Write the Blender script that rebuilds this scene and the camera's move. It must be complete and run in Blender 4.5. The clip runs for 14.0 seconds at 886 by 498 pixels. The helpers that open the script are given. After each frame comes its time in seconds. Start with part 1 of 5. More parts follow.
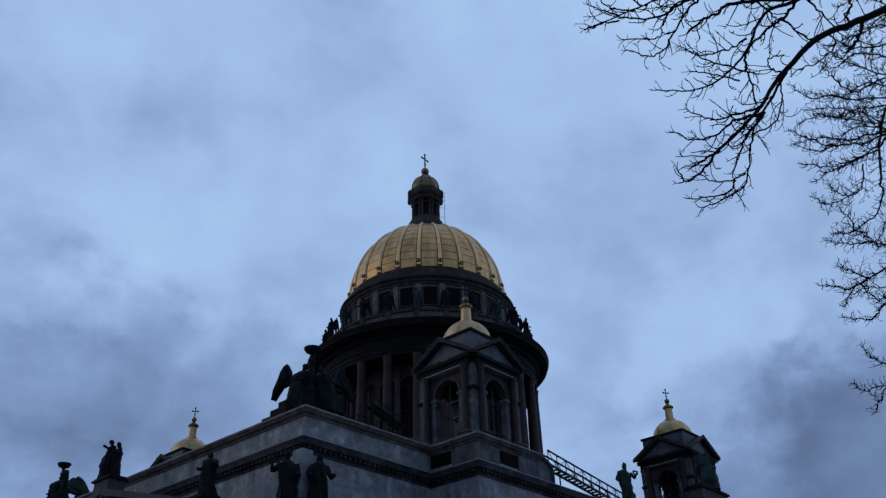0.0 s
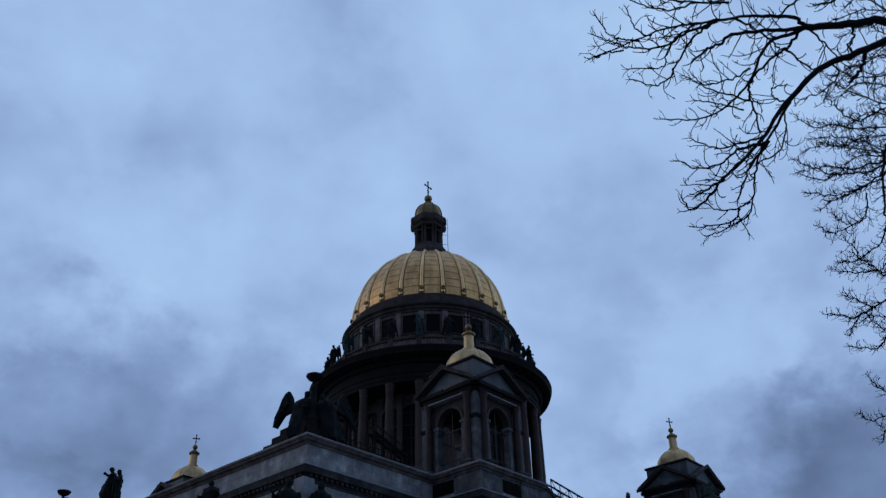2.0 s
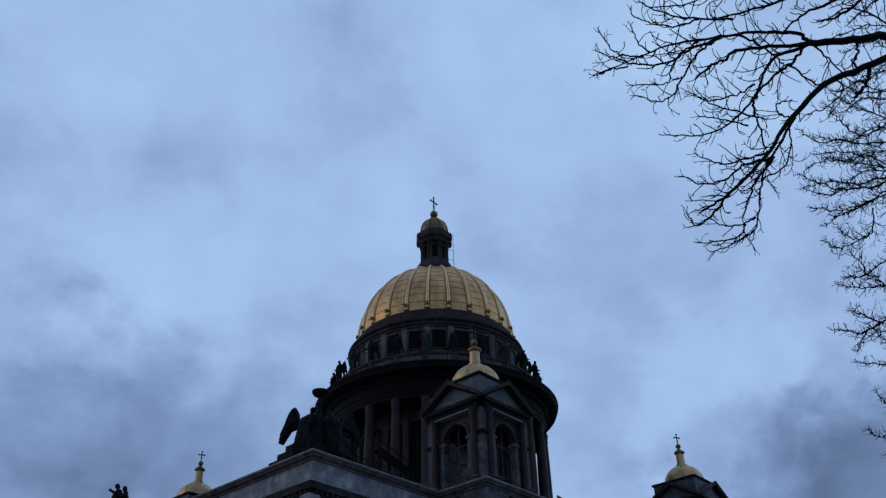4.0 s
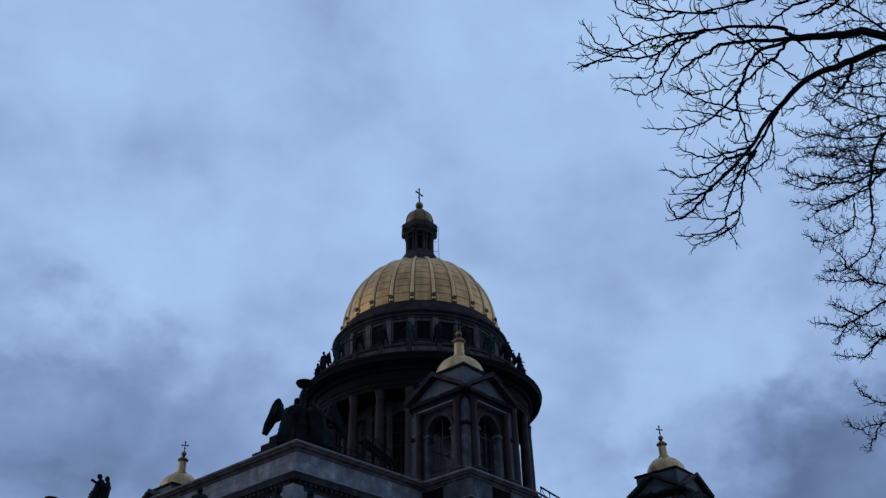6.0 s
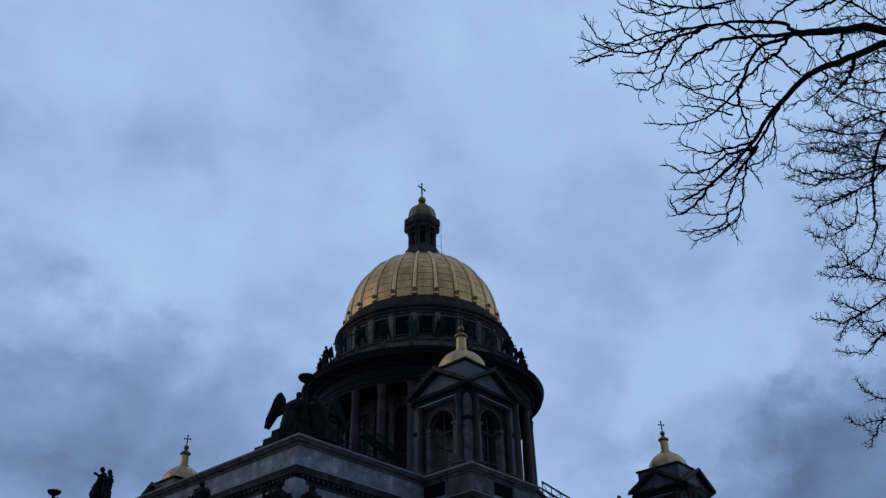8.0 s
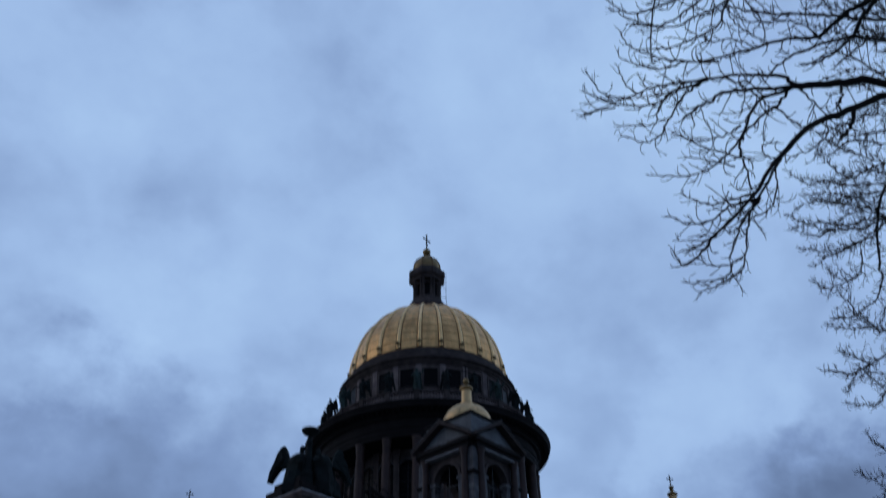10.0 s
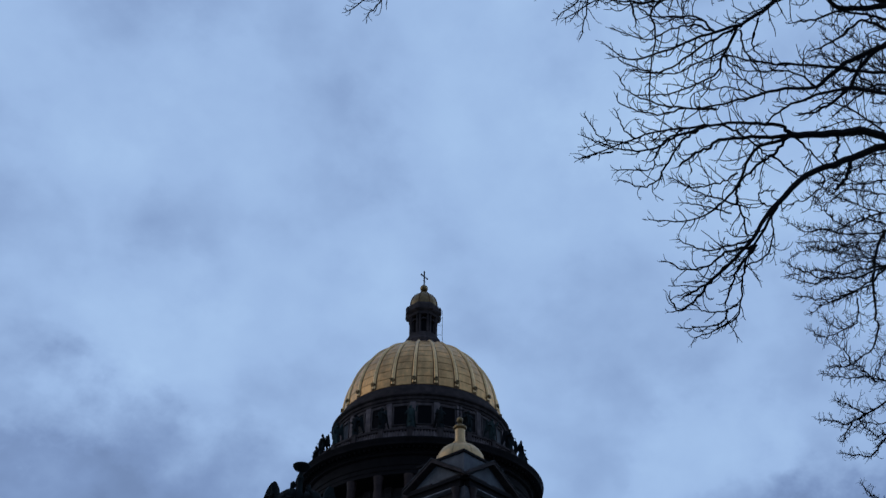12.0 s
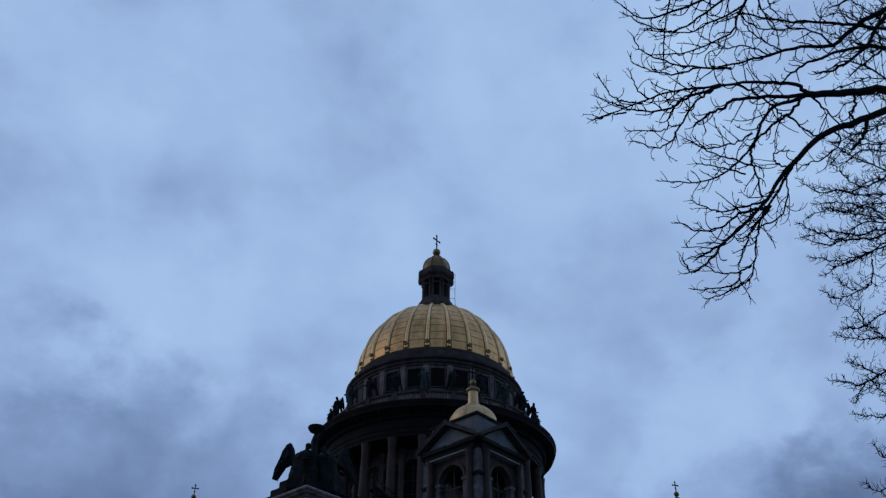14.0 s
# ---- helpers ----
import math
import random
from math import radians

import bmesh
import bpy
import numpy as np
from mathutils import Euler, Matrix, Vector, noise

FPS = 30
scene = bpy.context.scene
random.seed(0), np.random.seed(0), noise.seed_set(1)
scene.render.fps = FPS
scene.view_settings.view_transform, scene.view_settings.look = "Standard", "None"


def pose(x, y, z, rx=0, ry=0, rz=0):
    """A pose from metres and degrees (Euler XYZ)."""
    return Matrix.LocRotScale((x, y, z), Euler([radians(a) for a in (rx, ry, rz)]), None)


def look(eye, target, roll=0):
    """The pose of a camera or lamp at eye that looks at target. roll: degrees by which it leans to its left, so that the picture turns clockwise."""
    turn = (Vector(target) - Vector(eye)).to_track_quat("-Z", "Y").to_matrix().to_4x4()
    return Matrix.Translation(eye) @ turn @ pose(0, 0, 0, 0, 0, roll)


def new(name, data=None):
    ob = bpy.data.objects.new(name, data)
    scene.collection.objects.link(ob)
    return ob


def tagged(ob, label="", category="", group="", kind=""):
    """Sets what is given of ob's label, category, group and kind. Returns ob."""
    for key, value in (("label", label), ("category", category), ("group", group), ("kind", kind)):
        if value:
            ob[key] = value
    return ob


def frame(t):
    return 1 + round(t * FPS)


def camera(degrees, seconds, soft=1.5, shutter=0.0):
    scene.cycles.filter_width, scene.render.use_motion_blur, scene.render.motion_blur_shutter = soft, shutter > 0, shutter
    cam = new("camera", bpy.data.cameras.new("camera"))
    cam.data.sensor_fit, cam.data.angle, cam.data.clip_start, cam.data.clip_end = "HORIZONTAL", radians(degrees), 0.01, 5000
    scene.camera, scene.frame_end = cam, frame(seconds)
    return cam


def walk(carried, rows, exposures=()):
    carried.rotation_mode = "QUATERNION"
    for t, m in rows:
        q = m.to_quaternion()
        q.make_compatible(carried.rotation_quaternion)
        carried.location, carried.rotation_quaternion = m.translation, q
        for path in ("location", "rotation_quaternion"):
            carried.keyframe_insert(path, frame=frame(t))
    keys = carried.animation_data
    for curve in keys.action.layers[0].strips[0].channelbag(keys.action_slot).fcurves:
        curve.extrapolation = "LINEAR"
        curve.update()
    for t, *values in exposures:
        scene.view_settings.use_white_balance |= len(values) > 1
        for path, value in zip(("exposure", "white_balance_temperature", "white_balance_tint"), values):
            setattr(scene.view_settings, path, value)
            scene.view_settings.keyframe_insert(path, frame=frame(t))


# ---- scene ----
cam = camera(53.2, 14.0, soft=1.35, shutter=0.8)
# seconds, x, y, z, yaw, pitch, roll
ROWS = [
    (0, -95.830, -89.080, 1.600, -47.53, 31.23, 1.36),
    (0.5, -95.838, -89.072, 1.602, -47.29, 31.09, 1.40),
    (1, -95.846, -89.055, 1.592, -47.19, 31.46, 1.27),
    (1.5, -95.853, -89.054, 1.600, -47.26, 32.19, 1.20),
    (2, -95.856, -89.058, 1.607, -47.48, 32.99, 1.11),
    (2.5, -95.852, -89.056, 1.601, -47.49, 33.70, 0.99),
    (3, -95.859, -89.063, 1.615, -47.25, 34.10, 0.89),
    (5.5, -95.839, -89.087, 1.617, -47.23, 33.62, 1.36),
    (6, -95.831, -89.099, 1.620, -48.10, 33.42, 1.21),
    (6.5, -95.819, -89.112, 1.619, -48.34, 33.15, 1.22),
    (7, -95.813, -89.118, 1.619, -48.12, 33.00, 1.10),
    (9.5, -95.802, -89.130, 1.618, -47.89, 33.53, 0.83),
    (9.7, -95.800, -89.131, 1.618, -47.95, 33.97, 0.84),
    (9.8, -95.799, -89.133, 1.618, -48.02, 34.47, 0.86),
    (9.9, -95.798, -89.136, 1.619, -47.87, 35.46, 0.89),
    (10, -95.796, -89.140, 1.619, -47.70, 36.44, 0.91),
    (10.2, -95.793, -89.148, 1.626, -47.68, 37.15, 0.92),
    (10.5, -95.795, -89.159, 1.634, -47.69, 37.45, 0.91),
    (11, -95.788, -89.169, 1.637, -47.96, 38.38, -0.29),
    (11.5, -95.784, -89.182, 1.639, -48.91, 39.57, -0.27),
    (12, -95.789, -89.184, 1.647, -48.72, 38.81, -0.21),
    (12.5, -95.780, -89.176, 1.634, -48.65, 37.73, -0.46),
    (13, -95.772, -89.182, 1.633, -48.47, 36.90, -0.62),
    (13.5, -95.781, -89.173, 1.635, -48.21, 36.53, -0.55),
    (14, -95.776, -89.174, 1.632, -47.92, 36.46, -0.49),
]
walk(cam, [(t, pose(x, y, z, 90 + pitch, roll, yaw)) for t, x, y, z, yaw, pitch, roll in ROWS], exposures=[(0.0, 0.0), (9.5, 0.0), (11.5, -0.05), (14.0, -0.05)])

# ---- world and light: heavy evening overcast ----
world = bpy.data.worlds.new("overcast_sky")
scene.world = world
world.use_nodes = True
SUN_ELEVATION, SUN_TURN = radians(24), radians(318)


def sky_nodes(nt):
    nodes, links = nt.nodes, nt.links
    nodes.clear()
    out = nodes.new("ShaderNodeOutputWorld")
    back = nodes.new("ShaderNodeBackground")
    links.new(back.outputs[0], out.inputs[0])
    air = nodes.new("ShaderNodeTexSky")
    air.sky_type, air.sun_disc = "NISHITA", False
    air.sun_elevation, air.sun_rotation = SUN_ELEVATION, SUN_TURN
    coord = nodes.new("ShaderNodeTexCoord")

    def math_node(op, a, b=None, c=None):
        n = nodes.new("ShaderNodeMath")
        n.operation = op
        for i, v in enumerate((a, b, c)):
            if v is None:
                continue
            if isinstance(v, (int, float)):
                n.inputs[i].default_value = v
            else:
                links.new(v, n.inputs[i])
        return n.outputs[0]

    def noise_tex(scale, detail, rough, stretch, shift, vector=None):
        m = nodes.new("ShaderNodeMapping")
        m.inputs["Scale"].default_value = stretch
        m.inputs["Location"].default_value = shift
        links.new(vector or coord.outputs["Generated"], m.inputs["Vector"])
        n = nodes.new("ShaderNodeTexNoise")
        n.inputs["Scale"].default_value, n.inputs["Detail"].default_value = scale, detail
        n.inputs["Roughness"].default_value = rough
        links.new(m.outputs[0], n.inputs["Vector"])
        return n

    # ragged edges: the direction is warped a little before the cloud banks are laid out
    warp = noise_tex(5.0, 6, 0.6, (1, 1, 1.3), (0.3, 0.1, 0.7))
    sub = nodes.new("ShaderNodeVectorMath")
    sub.operation = "SUBTRACT"
    links.new(warp.outputs["Color"], sub.inputs[0])
    sub.inputs[1].default_value = (0.5, 0.5, 0.5)
    sc = nodes.new("ShaderNodeVectorMath")
    sc.operation = "SCALE"
    links.new(sub.outputs[0], sc.inputs[0])
    sc.inputs["Scale"].default_value = 0.26
    add = nodes.new("ShaderNodeVectorMath")
    add.operation = "ADD"
    links.new(coord.outputs["Generated"], add.inputs[0])
    links.new(sc.outputs[0], add.inputs[1])
    unit = nodes.new("ShaderNodeVectorMath")
    unit.operation = "NORMALIZE"
    links.new(add.outputs[0], unit.inputs[0])

    def bank(azimuth, elevation, size, amount):
        a, e = radians(azimuth), radians(elevation)
        dot = nodes.new("ShaderNodeVectorMath")
        dot.operation = "DOT_PRODUCT"
        links.new(unit.outputs[0], dot.inputs[0])
        dot.inputs[1].default_value = (math.sin(a) * math.cos(e), math.cos(a) * math.cos(e), math.sin(e))
        mr = nodes.new("ShaderNodeMapRange")
        mr.interpolation_type = "SMOOTHSTEP"
        links.new(dot.outputs["Value"], mr.inputs["Value"])
        mr.inputs["From Min"].default_value, mr.inputs["From Max"].default_value = math.cos(radians(size)), 1.0
        mr.inputs["To Min"].default_value, mr.inputs["To Max"].default_value = 0.0, amount
        return mr.outputs["Result"]

    broad = noise_tex(1.9, 6, 0.55, (1, 1, 1.25), (4.2, 1.3, 0.4)).outputs["Fac"]
    fine = noise_tex(6.0, 5, 0.5, (1, 1, 1.15), (1.1, 7.3, 2.0)).outputs["Fac"]
    total = math_node("MULTIPLY_ADD", broad, 0.45, 0.23)
    total = math_node("MULTIPLY_ADD", fine, 0.50, total)
    mottle = noise_tex(15.0, 4, 0.5, (1, 1, 1.5), (3.7, 0.6, 5.1)).outputs["Fac"]
    total = math_node("MULTIPLY_ADD", mottle, 0.15, total)
    total = math_node("SUBTRACT", total, 0.135)
    # compass direction, height over the horizon, reach (degrees), thin (+) or thick (-) cloud
    for spot in (
        # first row: unseen dimming behind the camera, added to darken the facades
        (250.0, 25.0, 125, -0.40),
        (21.8, 26.2, 7, -0.08),
        (27.6, 22.1, 9, -0.17),
        (20.9, 19.0, 8, -0.18),
        (25.7, 15.6, 10, -0.14),
        (34.7, 19.9, 8, -0.14),
        (72.6, 16.8, 13, -0.11),
        (71.5, 20.5, 7, -0.05),
        (65.6, 22.6, 5, -0.03),
        (69.4, 29.4, 8, -0.05),
        (17.4, 34.7, 8, -0.05),
        (43.0, 15.6, 10, -0.1),
        (23.0, 20.9, 4, 0.16),
        (20.5, 23.2, 4, 0.08),
        (64.6, 27.0, 7, 0.05),
        (69.9, 26.8, 6, 0.07),
        (73.4, 23.7, 5, 0.12),
        (26.6, 29.6, 7, 0.07),
        (38.8, 31.5, 13, 0.07),
        (52.0, 42.7, 11, 0.08),
        (27.0, 43.3, 9, 0.06),
        (39.1, 51.7, 18, 0.06),
        (60.5, 48.8, 9, 0.06),
        (77.7, 37.2, 15, 0.13),
        (20.0, 33.0, 9, 0.16),
        (14.0, 46.0, 9, 0.15),
        (23.0, 24.5, 7, -0.12),
        (36.0, 24.5, 7, -0.08),
        (34.5, 41.0, 9, -0.09),
        (66.5, 21.5, 7, 0.18),
        (73.0, 15.0, 8, -0.20),
        (59.0, 17.5, 5, -0.08),
        (61.0, 33.0, 8, -0.04),
        (75.5, 29.0, 8, -0.10),
        (44.0, 36.0, 8, -0.06),
        (30.2, 17.6, 6, 0.06),
        (68.0, 50.0, 9, 0.12),
        (64.5, 46.5, 6, 0.10),
        (25.0, 21.0, 5, 0.06),
        (71.0, 13.0, 12, -0.17),
        (61.0, 14.5, 7, -0.12),
        (29.0, 24.0, 6, 0.06),
    ):
        total = math_node("ADD", total, bank(*spot))
    ramp = nodes.new("ShaderNodeValToRGB")
    links.new(total, ramp.inputs[0])
    el = ramp.color_ramp.elements
    el[0].position, el[0].color = 0.15, (0.099, 0.150, 0.278, 1)
    el[1].position, el[1].color = 1.0, (0.520, 0.700, 1.0, 1)
    e = el.new(0.86)
    e.color = (0.398, 0.578, 0.862, 1)
    e = el.new(0.42)
    e.color = (0.199, 0.300, 0.530, 1)
    e = el.new(0.66)
    e.color = (0.330, 0.485, 0.768, 1)
    thin = nodes.new("ShaderNodeMix")
    thin.data_type, thin.blend_type = "RGBA", "ADD"
    thin.inputs["Factor"].default_value = 0.006
    links.new(ramp.outputs[0], thin.inputs["A"])
    links.new(air.outputs[0], thin.inputs["B"])
    links.new(thin.outputs["Result"], back.inputs["Color"])
    back.inputs["Strength"].default_value = 1.0


sky_nodes(world.node_tree)
sun_data = bpy.data.lights.new("sun", "SUN")
sun_data.energy, sun_data.angle, sun_data.color = 0.2, radians(40), (1.0, 0.95, 0.88)
sun = new("sun", sun_data)
sun_way = Vector((math.sin(SUN_TURN) * math.cos(SUN_ELEVATION), math.cos(SUN_TURN) * math.cos(SUN_ELEVATION), math.sin(SUN_ELEVATION)))
sun.matrix_world = look(sun_way * 400, (0, 0, 0))


# ---- materials ----
def material(name, base, rough, metal=0.0, other=None, grain=1.0, patch=0.15, bump=0.2, streak=0.0, joints=None, random_tint=0.0, blotch=0.0, spec=0.5):
    """Two scales of colour change (patches and grain), rain streaks, block joints and a fine relief."""
    m = bpy.data.materials.new(name)
    m.use_nodes = True
    nodes, links = m.node_tree.nodes, m.node_tree.links
    bsdf = nodes["Principled BSDF"]
    bsdf.inputs["Metallic"].default_value = metal
    bsdf.inputs["Specular IOR Level"].default_value = spec
    coord = nodes.new("ShaderNodeTexCoord")
    place = nodes.new("ShaderNodeNewGeometry")
    other = other or tuple(c * 0.6 for c in base)

    def noise_at(scale, detail, stretch=(1, 1, 1)):
        mp = nodes.new("ShaderNodeMapping")
        mp.inputs["Scale"].default_value = stretch
        links.new(place.outputs["Position"], mp.inputs[0])
        n = nodes.new("ShaderNodeTexNoise")
        n.inputs["Scale"].default_value, n.inputs["Detail"].default_value, n.inputs["Roughness"].default_value = scale, detail, 0.6
        links.new(mp.outputs[0], n.inputs[0])
        return n.outputs["Fac"]

    def mix(kind, fac, a, b):
        n = nodes.new("ShaderNodeMix")
        n.data_type, n.blend_type = "RGBA", kind
        for sock, v in ((n.inputs["Factor"], fac), (n.inputs["A"], a), (n.inputs["B"], b)):
            if isinstance(v, (int, float)):
                sock.default_value = v
            elif isinstance(v, tuple):
                sock.default_value = (*v, 1)
            else:
                links.new(v, sock)
        return n.outputs["Result"]

    def ranged(v, lo, hi, to0, to1):
        n = nodes.new("ShaderNodeMapRange")
        links.new(v, n.inputs[0])
        for i, x in enumerate((lo, hi, to0, to1)):
            n.inputs[i + 1].default_value = x
        return n.outputs[0]

    big, small = noise_at(patch, 6), noise_at(grain, 8)
    col = mix("MIX", ranged(big, 0.35, 0.68, 0, 1), base, other)
    col = mix("MULTIPLY", 0.75, col, mix("MIX", ranged(small, 0.3, 0.7, 0, 1), (0.62, 0.62, 0.62), (1.2, 1.2, 1.2)))
    if blotch:
        spot = noise_at(0.7, 9)
        col = mix("MULTIPLY", blotch, col, mix("MIX", ranged(spot, 0.50, 0.64, 0, 1), (0.62, 0.62, 0.63), (1.75, 1.75, 1.72)))
        chip = noise_at(2.2, 6)
        col = mix("MULTIPLY", blotch, col, mix("MIX", ranged(chip, 0.30, 0.40, 0, 1), (0.3, 0.3, 0.3), (1, 1, 1)))
    if streak:
        rain = noise_at(0.9, 5, (1, 1, 0.08))
        col = mix("MULTIPLY", streak, col, mix("MIX", ranged(rain, 0.38, 0.62, 0, 1), (0.35, 0.35, 0.36), (1, 1, 1)))
    height = small
    if joints:
        w, h, fade = joints
        sep = nodes.new("ShaderNodeSeparateXYZ")
        links.new(coord.outputs["Object"], sep.inputs[0])
        along = nodes.new("ShaderNodeMath")
        links.new(sep.outputs[0], along.inputs[0])
        links.new(sep.outputs[1], along.inputs[1])
        both = nodes.new("ShaderNodeCombineXYZ")
        links.new(along.outputs[0], both.inputs[0])
        links.new(sep.outputs[2], both.inputs[1])
        br = nodes.new("ShaderNodeTexBrick")
        br.inputs["Scale"].default_value = 1.0
        br.inputs["Brick Width"].default_value, br.inputs["Row Height"].default_value = w, h
        br.inputs["Mortar Size"].default_value, br.inputs["Mortar Smooth"].default_value = 0.02, 0.3
        br.inputs["Color1"].default_value, br.inputs["Color2"].default_value = (1, 1, 1, 1), (0.72, 0.74, 0.78, 1)
        br.inputs["Mortar"].default_value = (0.45, 0.45, 0.45, 1)
        links.new(both.outputs[0], br.inputs["Vector"])
        col = mix("MULTIPLY", fade, col, br.outputs["Color"])
    if random_tint:
        info = nodes.new("ShaderNodeObjectInfo")
        col = mix("MULTIPLY", 1.0, col, mix("MIX", ranged(info.outputs["Random"], 0, 1, 0, 1), tuple([1 - random_tint] * 3), (1, 1, 1)))
    links.new(col, bsdf.inputs["Base Color"])
    links.new(ranged(small, 0.3, 0.7, max(rough - 0.1, 0.05), min(rough + 0.12, 1)), bsdf.inputs["Roughness"])
    bp = nodes.new("ShaderNodeBump")
    bp.inputs["Strength"].default_value, bp.inputs["Distance"].default_value = bump, 0.05
    links.new(height, bp.inputs["Height"])
    links.new(bp.outputs[0], bsdf.inputs["Normal"])
    return m


ASHLAR = material("grey_marble_ashlar", (0.42, 0.42, 0.425), 0.8, other=(0.22, 0.225, 0.23), grain=1.3, patch=0.55, bump=0.3, streak=0.3, joints=(2.1, 1.05, 0.5), blotch=0.35)
BLOCK = material("grey_marble_block", (0.45, 0.445, 0.44), 0.8, other=(0.23, 0.227, 0.224), grain=1.5, patch=0.45, bump=0.35, streak=0.45, blotch=0.42, random_tint=0.13)
TRIM = material("weathered_marble_trim", (0.135, 0.13, 0.128), 0.85, other=(0.05, 0.048, 0.047), grain=2.0, patch=0.4, bump=0.25, streak=0.45, spec=0.2)
# paler marble that paints the light caught by thin edges
PALE = material("lit_marble_edge", (0.38, 0.38, 0.38), 0.7, other=(0.19, 0.19, 0.195), grain=2.5, patch=0.5, bump=0.2)
GRANITE = material("red_granite", (0.070, 0.043, 0.036), 0.6, other=(0.038, 0.025, 0.022), grain=5.0, patch=0.5, bump=0.1, spec=0.2)
# marble darkened so its colour holds the shade below the edge
CORNICE = material("shade_darkened_marble", (0.105, 0.1, 0.098), 0.85, other=(0.035, 0.034, 0.034), grain=1.8, patch=0.4, bump=0.25, streak=0.5, blotch=0.4, spec=0.2)
DRUM = material("dark_drum_stone", (0.098, 0.076, 0.068), 0.85, other=(0.048, 0.037, 0.034), grain=1.5, patch=0.35, bump=0.25, streak=0.4, spec=0.2)
UPPER = material("pale_drum_plaster", (0.26, 0.205, 0.185), 0.85, other=(0.13, 0.102, 0.095), grain=1.5, patch=0.5, bump=0.25, streak=0.5, spec=0.2)
# near-black base for dark parts; also carries shade under overhangs
NEAR_BLACK = material("near_black_cornice", (0.018, 0.0152, 0.0148), 0.8, other=(0.009, 0.0078, 0.0078), grain=1.5, patch=0.4, bump=0.3, spec=0.12)
DRUM_WALL = material("brown_drum_wall", (0.16, 0.128, 0.115), 0.85, other=(0.075, 0.060, 0.055), grain=1.5, patch=0.35, bump=0.25, streak=0.5, blotch=0.3, spec=0.2)
PIER = material("pale_pier_marble", (0.18, 0.18, 0.182), 0.8, other=(0.08, 0.08, 0.082), grain=1.8, patch=0.5, bump=0.25, streak=0.55, blotch=0.4, spec=0.2)
BRONZE = material("patinated_bronze", (0.007, 0.009, 0.009), 0.85, other=(0.012, 0.020, 0.019), grain=3.0, patch=0.8, bump=0.5, spec=0.2)
VERDIGRIS = material("green_patinated_bronze", (0.04, 0.072, 0.064), 0.8, other=(0.012, 0.019, 0.018), grain=2.5, patch=0.9, bump=0.5, spec=0.2)
GOLD = material("gilded_copper", (0.99, 0.585, 0.235), 0.45, metal=1.0, other=(0.78, 0.43, 0.165), grain=1.2, patch=0.35, bump=0.12, streak=0.35, random_tint=0.09)
GOLD_RIB = material("gilded_rib", (1.0, 0.66, 0.30), 0.4, metal=1.0, other=(0.80, 0.49, 0.20), grain=2.0, patch=0.4, bump=0.12)
# gilding made paler, with the sky's light put into its colour
SKYLIT_GOLD = material("skylit_cupola_gilding", (0.84, 0.56, 0.265), 0.5, metal=0.95, other=(0.62, 0.42, 0.21), grain=1.6, patch=0.5, bump=0.15, streak=0.4)
TARNISH = material("tarnished_gilding", (0.42, 0.28, 0.12), 0.5, metal=0.9, other=(0.17, 0.115, 0.055), grain=2.0, patch=0.6, bump=0.2, streak=0.5)
# dark copper for sheet seams and for painted shade beside the ribs
SEAM_SHADE = material("dark_copper_seam_and_shade", (0.24, 0.14, 0.062), 0.6, metal=0.7, grain=3.0, patch=0.6, bump=0.2)
ROOF = material("grey_metal_roof", (0.155, 0.17, 0.178), 0.65, other=(0.075, 0.083, 0.088), grain=1.3, patch=0.4, bump=0.15, streak=0.4)
GLASS = material("dark_window_glass", (0.004, 0.004, 0.005), 0.35, grain=3.0, patch=0.5, bump=0.03, spec=0.06)
IRON = material("dark_steel", (0.02, 0.022, 0.025), 0.6, metal=0.4, grain=4, patch=1.0, bump=0.1)
BARK = material("dark_bark", (0.026, 0.023, 0.022), 0.9, other=(0.013, 0.012, 0.012), grain=25.0, patch=3.0, bump=0.6, spec=0.2)
PAVING = material("worn_paving", (0.09, 0.09, 0.09), 0.85, other=(0.05, 0.062, 0.042), grain=1.5, patch=0.05, bump=0.3)


# ---- mesh helpers ----
def finish(name, bm, mat, smooth=False):
    bmesh.ops.recalc_face_normals(bm, faces=bm.faces)
    me = bpy.data.meshes.new(name)
    bm.to_mesh(me)
    bm.free()
    me.materials.append(mat)
    if smooth:
        me.polygons.foreach_set("use_smooth", [True] * len(me.polygons))
        me.set_sharp_from_angle(angle=radians(40))
    return me


def part(name, bm, mat, parent=None, label="", smooth=False):
    ob = new(name, finish(name, bm, mat, smooth) if isinstance(bm, bmesh.types.BMesh) else bm)
    if parent is not None:
        ob.parent = parent
    if label:
        ob["label"] = label
    return ob


def box(bm, x0, x1, y0, y1, z0, z1, m=None):
    c = Matrix.Translation(((x0 + x1) / 2, (y0 + y1) / 2, (z0 + z1) / 2)) @ Matrix.Diagonal((abs(x1 - x0), abs(y1 - y0), abs(z1 - z0), 1))
    bmesh.ops.create_cube(bm, size=1, matrix=(m or Matrix()) @ c)


